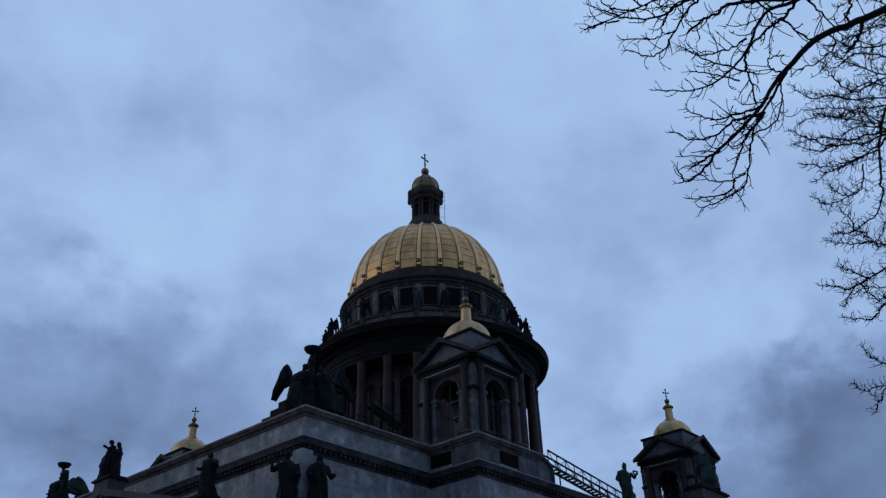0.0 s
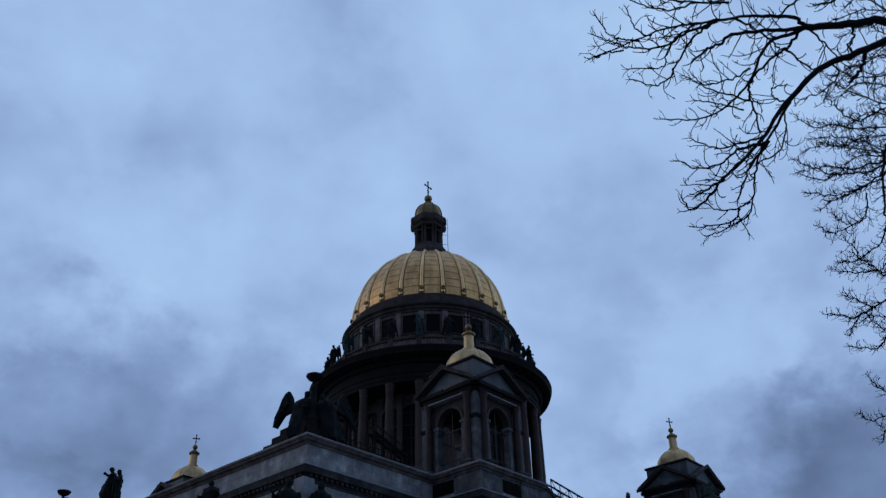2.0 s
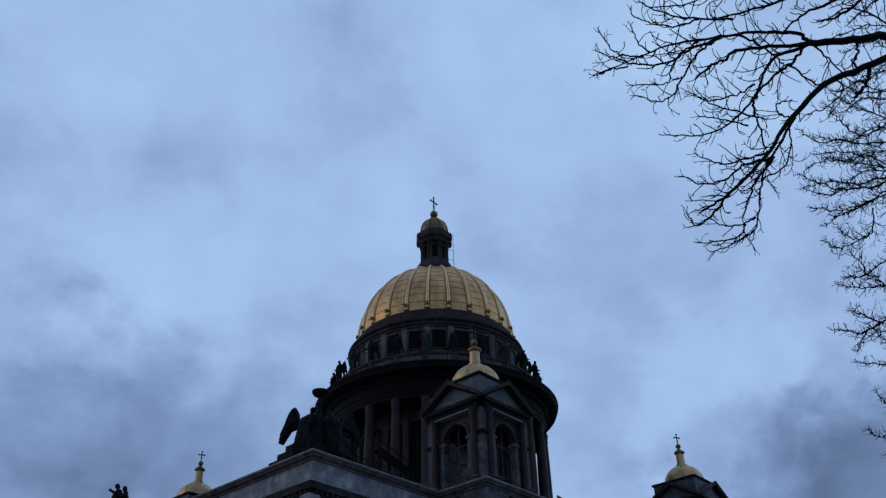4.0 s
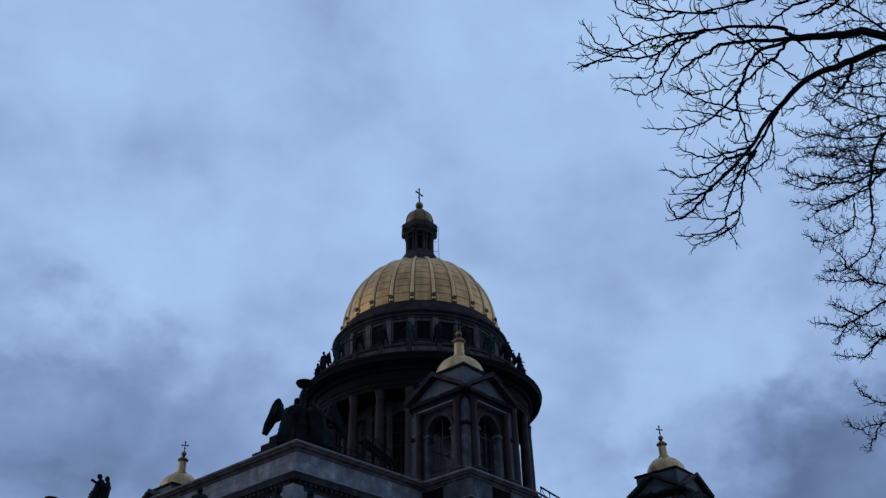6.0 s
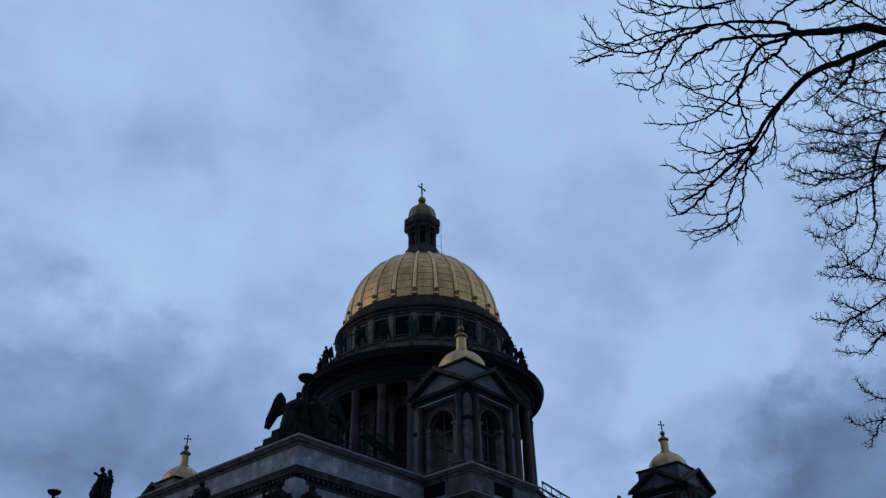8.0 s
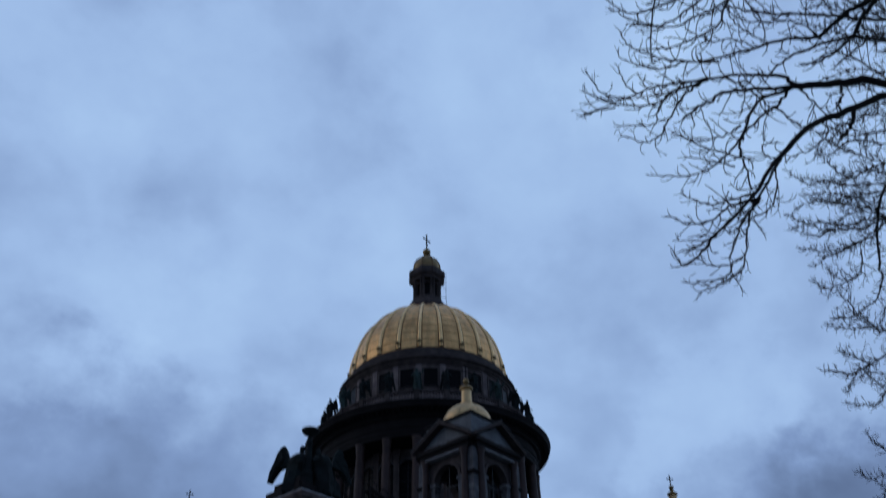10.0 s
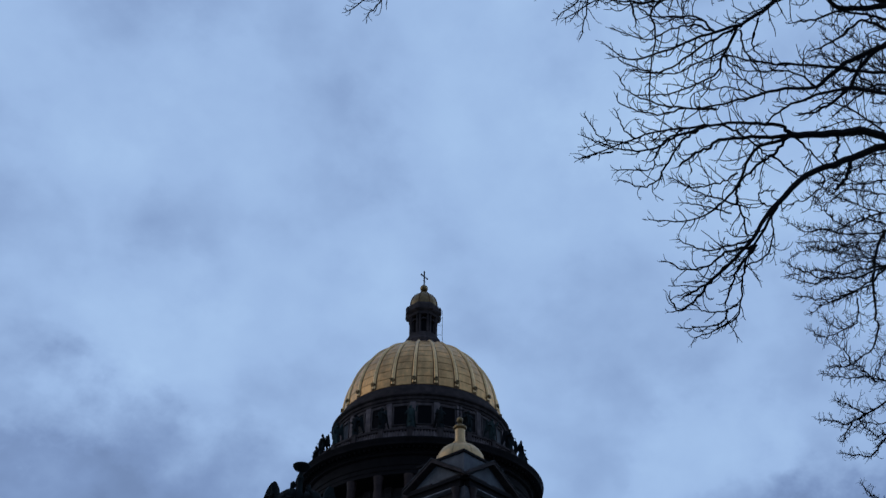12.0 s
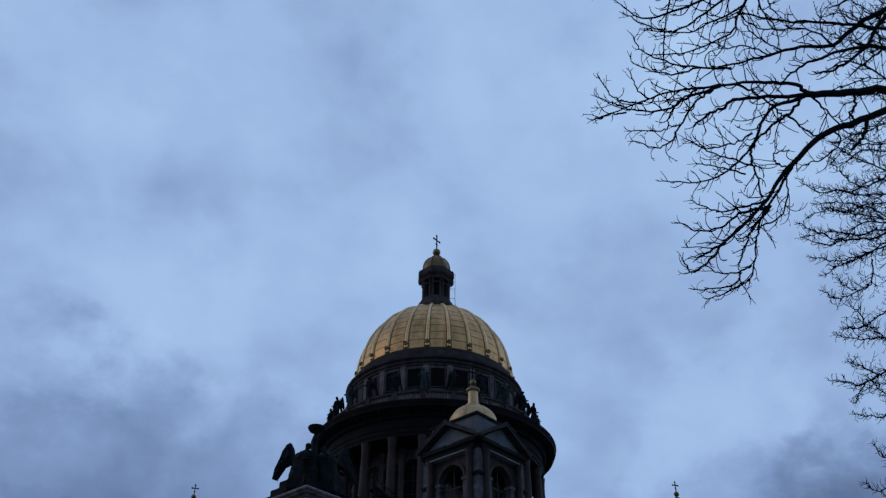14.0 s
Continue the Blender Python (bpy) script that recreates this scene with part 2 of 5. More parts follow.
def lathe(bm, profile, n=32, m=None, arc=(0.0, 360.0), closed_top=True):
    """Turns (radius, height) pairs round the z axis."""
    m = m or Matrix()
    full = arc[1] - arc[0] >= 359.9
    steps = n if full else n + 1
    rings = []
    for r, z in profile:
        ring = []
        for i in range(steps):
            a = radians(arc[0] + (arc[1] - arc[0]) * i / n)
            ring.append(bm.verts.new(m @ Vector((r * math.cos(a), r * math.sin(a), z))))
        rings.append(ring)
    for lo, hi in zip(rings, rings[1:]):
        for i in range(n):
            j = (i + 1) % steps
            bm.faces.new((lo[i], lo[j], hi[j], hi[i]))
    if full and closed_top:
        bm.faces.new(rings[0][::-1])
        bm.faces.new(rings[-1])


def offset_loop(loop, d):
    """A closed counter-clockwise outline of right angles, pushed outwards by d."""
    out = []
    n = len(loop)
    for i in range(n):
        p, q, r = Vector(loop[i - 1]), Vector(loop[i]), Vector(loop[(i + 1) % n])
        a, b = (q - p).normalized(), (r - q).normalized()
        na, nb = Vector((a.y, -a.x)), Vector((b.y, -b.x))
        bis = na + nb
        out.append(q + bis * (d / max(bis.dot(na), 0.2)))
    return out


def sweep(bm, loop, profile, cap=True):
    """Carries (out, height) pairs round a closed outline, as a mould is run round a building."""
    rings = []
    for d, z in profile:
        rings.append([bm.verts.new((v.x, v.y, z)) for v in offset_loop(loop, d)])
    n = len(loop)
    for lo, hi in zip(rings, rings[1:]):
        for i in range(n):
            bm.faces.new((lo[i], lo[(i + 1) % n], hi[(i + 1) % n], hi[i]))
    if cap:
        bm.faces.new(rings[0][::-1])
        bm.faces.new(rings[-1])


def extrude_outline(bm, outline, depth, m):
    """A plate: an outline in the local x-z plane, thickened along y from 0 to depth."""
    a = [bm.verts.new(m @ Vector((x, 0, z))) for x, z in outline]
    b = [bm.verts.new(m @ Vector((x, depth, z))) for x, z in outline]
    n = len(outline)
    bm.faces.new(a[::-1])
    bm.faces.new(b)
    for i in range(n):
        bm.faces.new((a[i], a[(i + 1) % n], b[(i + 1) % n], b[i]))


def tube(bm, pts, radii, n=6):
    """A tapering round bar along points."""
    pts = [Vector(p) for p in pts]
    side = None
    rings = []
    for i, p in enumerate(pts):
        t = (pts[min(i + 1, len(pts) - 1)] - pts[max(i - 1, 0)]).normalized()
        if side is None:
            side = t.orthogonal().normalized()
        side = (side - t * side.dot(t))
        side = side.normalized() if side.length > 1e-6 else t.orthogonal().normalized()
        up = t.cross(side)
        rings.append([bm.verts.new(p + (side * math.cos(6.28318 * k / n) + up * math.sin(6.28318 * k / n)) * radii[i]) for k in range(n)])
    for lo, hi in zip(rings, rings[1:]):
        for k in range(n):
            bm.faces.new((lo[k], lo[(k + 1) % n], hi[(k + 1) % n], hi[k]))
    bm.faces.new(rings[0][::-1])
    bm.faces.new(rings[-1])


def ball(bm, c, r, n=10, squash=(1, 1, 1)):
    bmesh.ops.create_uvsphere(bm, u_segments=n, v_segments=max(6, n // 2 + 2), radius=r, matrix=Matrix.Translation(c) @ Matrix.Diagonal((*squash, 1)))


def spun(angle):
    return Matrix.Rotation(radians(angle), 4, "Z")


# ---- ground ----
bm = bmesh.new()
bmesh.ops.create_grid(bm, x_segments=40, y_segments=40, size=2500)
ground = part("ground", bm, PAVING)
tagged(ground, "worn grey paved square with thin grass", "ground", kind="structure")

# ---- cathedral: main block ----
cathedral = tagged(new("cathedral"), "grey marble domed cathedral with dark drum and gilded dome", "cathedral")
TOWER_X, TOWER_Y, POD = 23.65, 28.27, 5.0          # bell towers stand on podiums that jut from the long sides
WEST, SOUTH, NORTH, EAST = -45.74, -26.76, 26.76, 45.74


def block_outline():
    px0, px1 = TOWER_X - POD, TOWER_X + POD
    py = TOWER_Y + POD
    return [(WEST, SOUTH), (-px1, SOUTH), (-px1, -py), (-px0, -py), (-px0, SOUTH), (px0, SOUTH), (px0, -py), (px1, -py), (px1, SOUTH), (EAST, SOUTH),
            (EAST, NORTH), (px1, NORTH), (px1, py), (px0, py), (px0, NORTH), (-px0, NORTH), (-px0, py), (-px1, py), (-px1, NORTH), (WEST, NORTH)]


OUTLINE = block_outline()
LOWER_OUTLINE = [p for p in OUTLINE if not (abs(p[0]) < TOWER_X - POD + 0.01)]      # under the parapet the wall runs straight between the podiums
bm = bmesh.new()
sweep(bm, LOWER_OUTLINE, [(0, 21.9), (0, 28.00)])
part("attic_wall", bm, ASHLAR, cathedral, "pale grey marble ashlar attic wall, rain-streaked")
bm = bmesh.new()
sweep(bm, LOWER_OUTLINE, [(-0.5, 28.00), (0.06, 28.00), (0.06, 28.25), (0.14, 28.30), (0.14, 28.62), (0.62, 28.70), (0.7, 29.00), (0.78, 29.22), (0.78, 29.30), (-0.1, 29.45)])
attic_cornice = part("attic_cornice", bm, CORNICE, cathedral, "weathered marble cornice with block brackets, darkened to hold its shade")
bm = bmesh.new()
sweep(bm, OUTLINE, [(0.0, 29.43), (0.08, 29.43), (0.08, 29.75), (0, 29.82), (0, 31.55)])
part("parapet", bm, ASHLAR, cathedral, "pale grey marble parapet above the cornice")
bm = bmesh.new()
sweep(bm, OUTLINE, [(-0.4, 31.55), (0.12, 31.55), (0.18, 31.75), (0.5, 31.85), (0.55, 32.00), (0.7, 32.05), (0.7, 32.20), (-0.6, 32.35)])
part("coping", bm, UPPER, cathedral, "weathered marble coping with a thin shadow line")
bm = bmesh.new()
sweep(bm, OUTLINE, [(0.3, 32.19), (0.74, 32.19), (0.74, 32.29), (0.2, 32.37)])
part("coping_edge", bm, PALE, cathedral, "coping edge, painted pale where it catches light")
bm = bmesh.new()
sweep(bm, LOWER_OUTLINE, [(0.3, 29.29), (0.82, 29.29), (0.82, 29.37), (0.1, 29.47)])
part("cornice_edge", bm, PALE, cathedral, "cornice edge, painted pale where it catches light")
bm = bmesh.new()
for (x0, y0), (x1, y1) in zip(LOWER_OUTLINE, LOWER_OUTLINE[1:] + LOWER_OUTLINE[:1]):
    a, b = Vector((x0, y0, 0)), Vector((x1, y1, 0))
    d = (b - a)
    count = max(1, int(d.length / 0.62))
    turn = Matrix.Rotation(math.atan2(d.y, d.x), 4, "Z")
    for k in range(count):
        p = a + d * ((k + 0.5) / count)
        box(bm, -0.16, 0.16, -0.46, 0.0, 28.40, 28.66, Matrix.Translation(p) @ turn)
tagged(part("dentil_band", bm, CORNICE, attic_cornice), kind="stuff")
bm = bmesh.new()
box(bm, WEST - 2.5, EAST + 2.5, SOUTH - 2.8, NORTH + 2.8, 0, 20.4)
part("lower_wall", bm, ASHLAR, cathedral)
bm = bmesh.new()
LOWER = [(WEST - 2.5, SOUTH - 2.8), (EAST + 2.5, SOUTH - 2.8), (EAST + 2.5, NORTH + 2.8), (WEST - 2.5, NORTH + 2.8)]
sweep(bm, LOWER, [(-1.0, 20.4), (0.1, 20.4), (0.2, 20.9), (0.9, 21.3), (1.1, 21.9), (-3.0, 21.95)])
part("main_cornice", bm, TRIM, cathedral)
for ty in (-1, 1):
    for tx in (-1, 1):
        bm = bmesh.new()
        box(bm, tx * TOWER_X - POD, tx * TOWER_X + POD, ty * TOWER_Y - POD, ty * TOWER_Y + POD, 0, 21.9)
        part("podium_base", bm, ASHLAR, cathedral)
bm = bmesh.new()
box(bm, WEST + 0.6, EAST - 0.6, SOUTH + 0.6, NORTH - 0.6, 31.40, 31.70)
part("flat_roof", bm, ROOF, cathedral)


# ---- porticoes with pediments ----
def portico(half, apex, eave, depth_out, m, block=1.5):
    """A gabled porch in local axes: its face looks along -y, its ridge runs along y."""
    bm = bmesh.new()
    extrude_outline(bm, [(-half + 1.2, eave - 0.3), (half - 1.2, eave - 0.3), (0, apex - 1.0)], depth_out - 0.9, m @ Matrix.Translation((0, 0.8, 0)))
    body = part("pediment", bm, ASHLAR, cathedral)
    bm = bmesh.new()
    for s in (-1, 1):
        extrude_outline(bm, [(s * (half + 0.6), eave - 0.1), (s * (half + 0.6), eave + 0.35), (0, apex), (0, apex - 0.75)][::s], depth_out, m)
    part("raking_cornice", bm, TRIM, body)
    bm = bmesh.new()
    slope = math.atan2(apex - eave, half)
    for s in (-1, 1):
        for k in range(int(half / 0.9)):
            x = s * (0.6 + k * 0.9)
            z = apex - 0.95 - abs(x) / half * (apex - eave)
            box(bm, -0.2, 0.2, -0.02, 0.85, -0.22, 0.14, m @ Matrix.Translation((x, 0, z)) @ Matrix.Rotation(s * slope, 4, "Y"))
    tagged(part("dentil_band", bm, TRIM, body), kind="stuff")
    bm = bmesh.new()
    box(bm, -half - 0.4, half + 0.4, 0.15, depth_out - 0.05, eave - 1.8, eave - 0.3, m)
    part("entablature", bm, TRIM, body)
    bm = bmesh.new()
    box(bm, -half + 0.6, half - 0.6, 0.9, depth_out - 0.05, 0, eave - 1.8, m)
    part("porch_wall", bm, ASHLAR, body)
    for x, z0, z1, w in ((0, apex - 0.5, apex + 1.25, block), (-half + 0.6, eave, eave + 1.0, 1.0), (half - 0.6, eave, eave + 1.0, 1.0)):
        bm = bmesh.new()
        box(bm, x - w, x + w, 0.1, 2.0, z0, z1 - 0.42, m)
        block_part = part("acroterion_block", bm, TRIM, body, "marble block that carries a statue")
        bm = bmesh.new()
        box(bm, x - w - 0.25, x + w + 0.25, -0.15, 2.25, z1 - 0.42, z1 - 0.2, m)
        box(bm, x - w - 0.05, x + w + 0.05, 0.05, 2.05, z1 - 0.2, z1, m)
        part("cap", bm, NEAR_BLACK, block_part, "dark stepped cap")


WEST_PORCH = Matrix.Translation((-51.3, 0, 0)) @ spun(-90)
SOUTH_PORCH = Matrix.Translation((0, -44.5, 0))
portico(19.0, 29.3, 23.8, 5.5, WEST_PORCH)
portico(18.3, 28.7, 23.8, 17.7, SOUTH_PORCH, 3.0)


# ---- bell towers ----
def arch_outline(half, sill, spring, n=10):
    pts = [(-half, sill), (half, sill), (half, spring)]
    return pts + [(half * math.cos(math.pi * k / n), spring + half * math.sin(math.pi * k / n)) for k in range(1, n)] + [(-half, spring)]


def arched_wall(bm, half, z0, z1, opening, sill, spring, depth, m, n=12):
    """A wall plate in the local x-z plane with an arched opening cut right through it."""
    arc = [(opening * math.cos(math.pi * k / n), spring + opening * math.sin(math.pi * k / n)) for k in range(n + 1)]
    inner = [(opening, sill)] + arc + [(-opening, sill)]
    outer = [(half, sill)]
    for k in range(n + 1):
        a = math.pi * k / n
        c, s = math.cos(a), math.sin(a)
        reach = min(half / max(abs(c), 1e-6), (z1 - spring) / max(s, 1e-6))
        outer.append((c * reach, spring + s * reach))
    outer.append((-half, sill))
    rings = [[bm.verts.new(m @ Vector((x, y, z))) for x, z in line] for y, line in ((0, inner), (0, outer), (depth, outer), (depth, inner))]
    for a, b in ((0, 1), (1, 2), (2, 3), (3, 0)):
        for i in range(len(inner) - 1):
            bm.faces.new((rings[a][i], rings[a][i + 1], rings[b][i + 1], rings[b][i]))
    box(bm, -half, half, 0, depth, z0, sill, m)


def arch_band(bm, r0, r1, z, depth, m, n=14):
    """A half-ring moulding in the local x-z plane."""
    rings = [[bm.verts.new(m @ Vector((r * math.cos(math.pi * k / n), y, z + r * math.sin(math.pi * k / n)))) for k in range(n + 1)] for r, y in ((r0, 0), (r1, 0), (r1, depth), (r0, depth))]
    for a in range(4):
        lo, hi = rings[a], rings[(a + 1) % 4]
        for k in range(n):
            bm.faces.new((lo[k], lo[k + 1], hi[k + 1], hi[k]))
    for k in (0, n):
        bm.faces.new([q[k] for q in rings])


def bell_tower(cx, cy):
    here = Matrix.Translation((cx, cy, 0))
    base = 32.3
    bm = bmesh.new()
    sweep(bm, [(cx - 3.6, cy - 3.6), (cx + 3.6, cy - 3.6), (cx + 3.6, cy + 3.6), (cx - 3.6, cy + 3.6)], [(-0.6, 40.9), (0, 40.9), (0, 41.7), (0.3, 41.8), (0.4, 42.15), (-0.5, 42.2)])
    body = part("bell_tower", bm, DRUM, cathedral, "square belfry with open arches, granite columns and gables")
    bm = bmesh.new()
    sweep(bm, [(cx - 4.85, cy - 4.85), (cx + 4.85, cy - 4.85), (cx + 4.85, cy + 4.85), (cx - 4.85, cy + 4.85)], [(0, 31.7), (0, 32.15), (-0.15, 32.2), (-0.15, 32.45)])
    part("plinth", bm, TRIM, body)
    for sx in (-1, 1):
        for sy in (-1, 1):
            bm = bmesh.new()
            x0, x1 = sorted((sx * 2.6, sx * 3.98))
            y0, y1 = sorted((sy * 2.6, sy * 3.98))
            box(bm, x0, x1, y0, y1, base, 40.9, here)
            pier = part("corner_pier", bm, PIER, body, "pale rain-streaked corner pier")
            bm = bmesh.new()
            square = [(cx + x0, cy + y0), (cx + x1, cy + y0), (cx + x1, cy + y1), (cx + x0, cy + y1)]
            sweep(bm, square, [(-0.2, 37.85), (0.05, 37.85), (0.09, 38.0), (0.16, 38.12), (0.16, 38.3), (-0.2, 38.32)])
            part("impost_band", bm, NEAR_BLACK, pier, "dark moulded band")
            bm = bmesh.new()
            sweep(bm, square, [(-0.2, base - 0.02), (0.14, base - 0.02), (0.14, base + 0.7), (0.05, base + 0.8), (-0.2, base + 0.85)])
            part("pier_base", bm, TRIM, pier)
            bm = bmesh.new()
            x0, x1 = sorted((sx * 1.55, sx * 5.12))
            y0, y1 = sorted((sy * 1.55, sy * 5.12))
            corner = [(cx + x0, cy + y0), (cx + x1, cy + y0), (cx + x1, cy + y1), (cx + x0, cy + y1)]
            sweep(bm, corner, [(0, 29.5), (0, 31.5), (0.12, 31.58), (0.12, 31.6), (0.3, 32.2), (0.34, 32.42), (0, 32.55)])
            part("corner_pedestal", bm, PIER, body, "pale marble block with a moulded cap")
    for k in range(4):
        turn = here @ spun(90 * k)
        bm = bmesh.new()
        arched_wall(bm, 2.75, base, 40.9, 1.75, base + 0.6, 38.2, 0.7, turn @ Matrix.Translation((0, -3.72, 0)))
        part("arched_wall", bm, DRUM, body)
        bm = bmesh.new()
        arch_band(bm, 1.75, 2.1, 38.2, 0.2, turn @ Matrix.Translation((0, -3.9, 0)))
        part("archivolt", bm, DRUM, body)
        for s in (-1, 1):
            bm = bmesh.new()
            x0, x1 = sorted((s * 1.5, s * 2.35))
            box(bm, x0, x1, -3.95, -3.0, 37.85, 38.2, turn)
            x0, x1 = sorted((s * 1.68, s * 2.2))
            box(bm, x0, x1, -3.86, -3.05, base + 0.2, 37.85, turn)
            part("pier", bm, PIER, body, "pale stone arch pier with impost")
        bm = bmesh.new()
        box(bm, -1.8, 1.8, -3.35, -3.25, 37.4, 37.52, turn)
        box(bm, -1.8, 1.8, -3.35, -3.25, base + 1.7, base + 1.82, turn)
        box(bm, -0.05, 0.05, -3.33, -3.27, base + 0.6, 39.9, turn)
        part("iron_tie", bm, IRON, body)
        # dark slatted panel on the podium under the arch, painting the shade of a recess
        bm = bmesh.new()
        box(bm, -1.45, 1.45, -5.06, -4.9, 30.0, 31.4, turn)
        for z in range(6):
            box(bm, -1.4, 1.4, -0.05, 0.02, -0.09, 0.09, turn @ Matrix.Translation((0, -5.09, 30.15 + 0.22 * z)) @ Matrix.Rotation(0.6, 4, "X"))
        part("vent", bm, NEAR_BLACK, body, "dark slatted panel standing in for a shaded recess")
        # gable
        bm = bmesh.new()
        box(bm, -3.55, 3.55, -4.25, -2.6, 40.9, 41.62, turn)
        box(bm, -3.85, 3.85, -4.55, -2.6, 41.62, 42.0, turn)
        part("entablature", bm, NEAR_BLACK, body)
        bm = bmesh.new()
        box(bm, -3.1, 3.1, -4.53, -2.6, 40.78, 40.88, turn)
        part("fillet", bm, PALE, body, "thin moulding under the gable, painted pale where it catches light")
        bm = bmesh.new()
        extrude_outline(bm, [(-3.75, 42.0), (3.75, 42.0), (0, 44.3)], 3.6, turn @ Matrix.Translation((0, -4.1, 0)))
        part("tympanum", bm, ROOF, body, "grey recessed gable field")
        bm = bmesh.new()
        for s in (-1, 1):
            extrude_outline(bm, [(s * 4.3, 42.0), (s * 4.3, 42.3), (0, 44.85), (0, 44.42)][::s], 4.3, turn @ Matrix.Translation((0, -4.9, 0)))
        raking = part("raking_cornice", bm, DRUM, body)
        for s in (-1, 1):
            bm = bmesh.new()
            extrude_outline(bm, [(s * 4.38, 42.3), (s * 4.38, 42.37), (0, 44.95), (0, 44.86)][::s], 0.3, turn @ Matrix.Translation((0, -4.98, 0)))
            part("edge_strip", bm, TRIM, raking, "thin grey flashing on the gable edge")
        for s in (-1, 1):
            col = turn @ Matrix.Translation((s * 2.84, -4.08, 0))
            bm = bmesh.new()
            lathe(bm, [(0.5, base + 0.9), (0.5, base + 1.05), (0.4, base + 1.15), (0.41, 36), (0.35, 39.9), (0.36, 40.0), (0.42, 40.3), (0.54, 40.7), (0.56, 40.9)], 14, col)
            part("column", bm, GRANITE, body, "dark red granite column", True)
            bm = bmesh.new()
            box(bm, -0.62, 0.62, -0.62, 0.62, base, base + 0.75, col)
            box(bm, -0.74, 0.74, -0.74, 0.74, base + 0.75, base + 0.92, col)
            part("pedestal", bm, TRIM, body)
    # added slab, coloured near black to bring shade into the open arches
    bm = bmesh.new()
    box(bm, -3.0, 3.0, -3.0, 3.0, 40.6, 40.88, here)
    part("belfry_ceiling", bm, NEAR_BLACK, body, "near-black slab added to darken the open belfry")
    bm = bmesh.new()
    box(bm, -3.35, 3.35, -3.35, 3.35, 42.15, 45.2, here)
    part("cupola_base", bm, ROOF, body, "pale grey square block under the cupola")
    bm = bmesh.new()
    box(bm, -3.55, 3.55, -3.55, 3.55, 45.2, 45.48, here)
    part("base_cornice", bm, NEAR_BLACK, body)
    bm = bmesh.new()
    lathe(bm, [(2.98, 45.18), (2.98, 45.75)] + [(2.9 * math.cos(a), 45.75 + 2.65 * math.sin(a)) for a in [math.pi / 2 * k / 10 for k in range(9)]] + [(0.8, 48.34), (0.7, 48.5)], 32, here)
    part("cupola", bm, SKYLIT_GOLD, body, "small gilded cupola, painted paler for the sky it faces", True)
    bm = bmesh.new()
    tube(bm, [Vector((2.91 * math.cos(a), 0, 45.75 + 2.66 * math.sin(a))) for a in [math.pi / 2 * j / 9 for j in range(8)]], [0.022] * 8, 4)
    rib = finish("rib", bm, TARNISH)
    for k in range(8):
        part("cupola_rib", rib, TARNISH, body).matrix_basis = here @ spun(45 * k + 22.5)
    bm = bmesh.new()
    lathe(bm, [(0.85, 48.25), (0.85, 48.55), (0.62, 48.6), (0.58, 50.2), (0.64, 50.3)], 24, here)
    part("neck", bm, SKYLIT_GOLD, body)
    bm = bmesh.new()
    lathe(bm, [(0.6, 50.25), (0.8, 50.4), (0.82, 50.58), (0.55, 50.8), (0.22, 51.1), (0.15, 51.2)], 16, here)
    ball(bm, here @ Vector((0, 0, 51.54)), 0.4, 12)
    part("finial", bm, TARNISH, body, "dark cap and ball", True)
    cross("cross", 51.8, 1.65, 0.065, here @ spun(-30), body)


def cross(name, z, h, r, m, parent):
    """A slim cross with three-lobed ends and a slanting lower bar."""
    bm = bmesh.new()
    box(bm, -r, r, -r * 0.7, r * 0.7, z, z + h, m)
    zc = z + h * 0.68
    a = h * 0.26
    box(bm, -a, a, -r * 0.7, r * 0.7, zc - r, zc + r, m)
    for x, zz in ((-a, zc), (a, zc), (0, z + h)):
        for dx, dz in ((-1, 0), (1, 0), (0, 1), (0, -1)):
            ball(bm, m @ Vector((x + dx * r * 1.1, 0, zz + dz * r * 1.1)), r * 1.25, 8)
    box(bm, -a * 0.34, a * 0.34, -r * 0.6, r * 0.6, -r * 0.8, r * 0.8, m @ Matrix.Translation((0, 0, z + h * 0.36)) @ Matrix.Rotation(0.35, 4, "Y"))
    part(name, bm, NEAR_BLACK, parent, "dark cross with lobed ends")


for ty in (-1, 1):
    for tx in (-1, 1):
        bell_tower(tx * TOWER_X, ty * TOWER_Y)

# ---- great drum ----
bm = bmesh.new()
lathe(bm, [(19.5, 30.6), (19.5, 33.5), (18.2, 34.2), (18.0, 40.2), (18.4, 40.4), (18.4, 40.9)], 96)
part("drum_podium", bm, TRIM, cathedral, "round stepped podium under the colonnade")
bm = bmesh.new()
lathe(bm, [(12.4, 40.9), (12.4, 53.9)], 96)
drum = part("drum", bm, DRUM_WALL, cathedral, "dark brown round drum wall behind the colonnade")
bm = bmesh.new()
lathe(bm, [(1.0, 40.9), (1.0, 41.15), (0.74, 41.4), (0.68, 41.5), (0.68, 45), (0.64, 49.5), (0.58, 52.4), (0.63, 52.5), (0.60, 52.6), (0.64, 53.0), (0.70, 53.5), (0.74, 53.75)], 18)
column_mesh = finish("column", bm, GRANITE, True)
for k in range(24):
    o = part("column", column_mesh, GRANITE, drum)
    a = radians(15 * k + 7.5)
    o.location = (16.45 * math.cos(a), 16.45 * math.sin(a), 0)
# tall arched windows between pilasters
bm = bmesh.new()
n = 10
arched = lambda h0: [(h0 * math.cos(math.pi * k / n), 50.9 + h0 * math.sin(math.pi * k / n)) for k in range(n + 1)]
inn, outr = [(1.25, 42.9)] + arched(1.25) + [(-1.25, 42.9)], [(1.48, 42.65)] + arched(1.48) + [(-1.48, 42.65)]
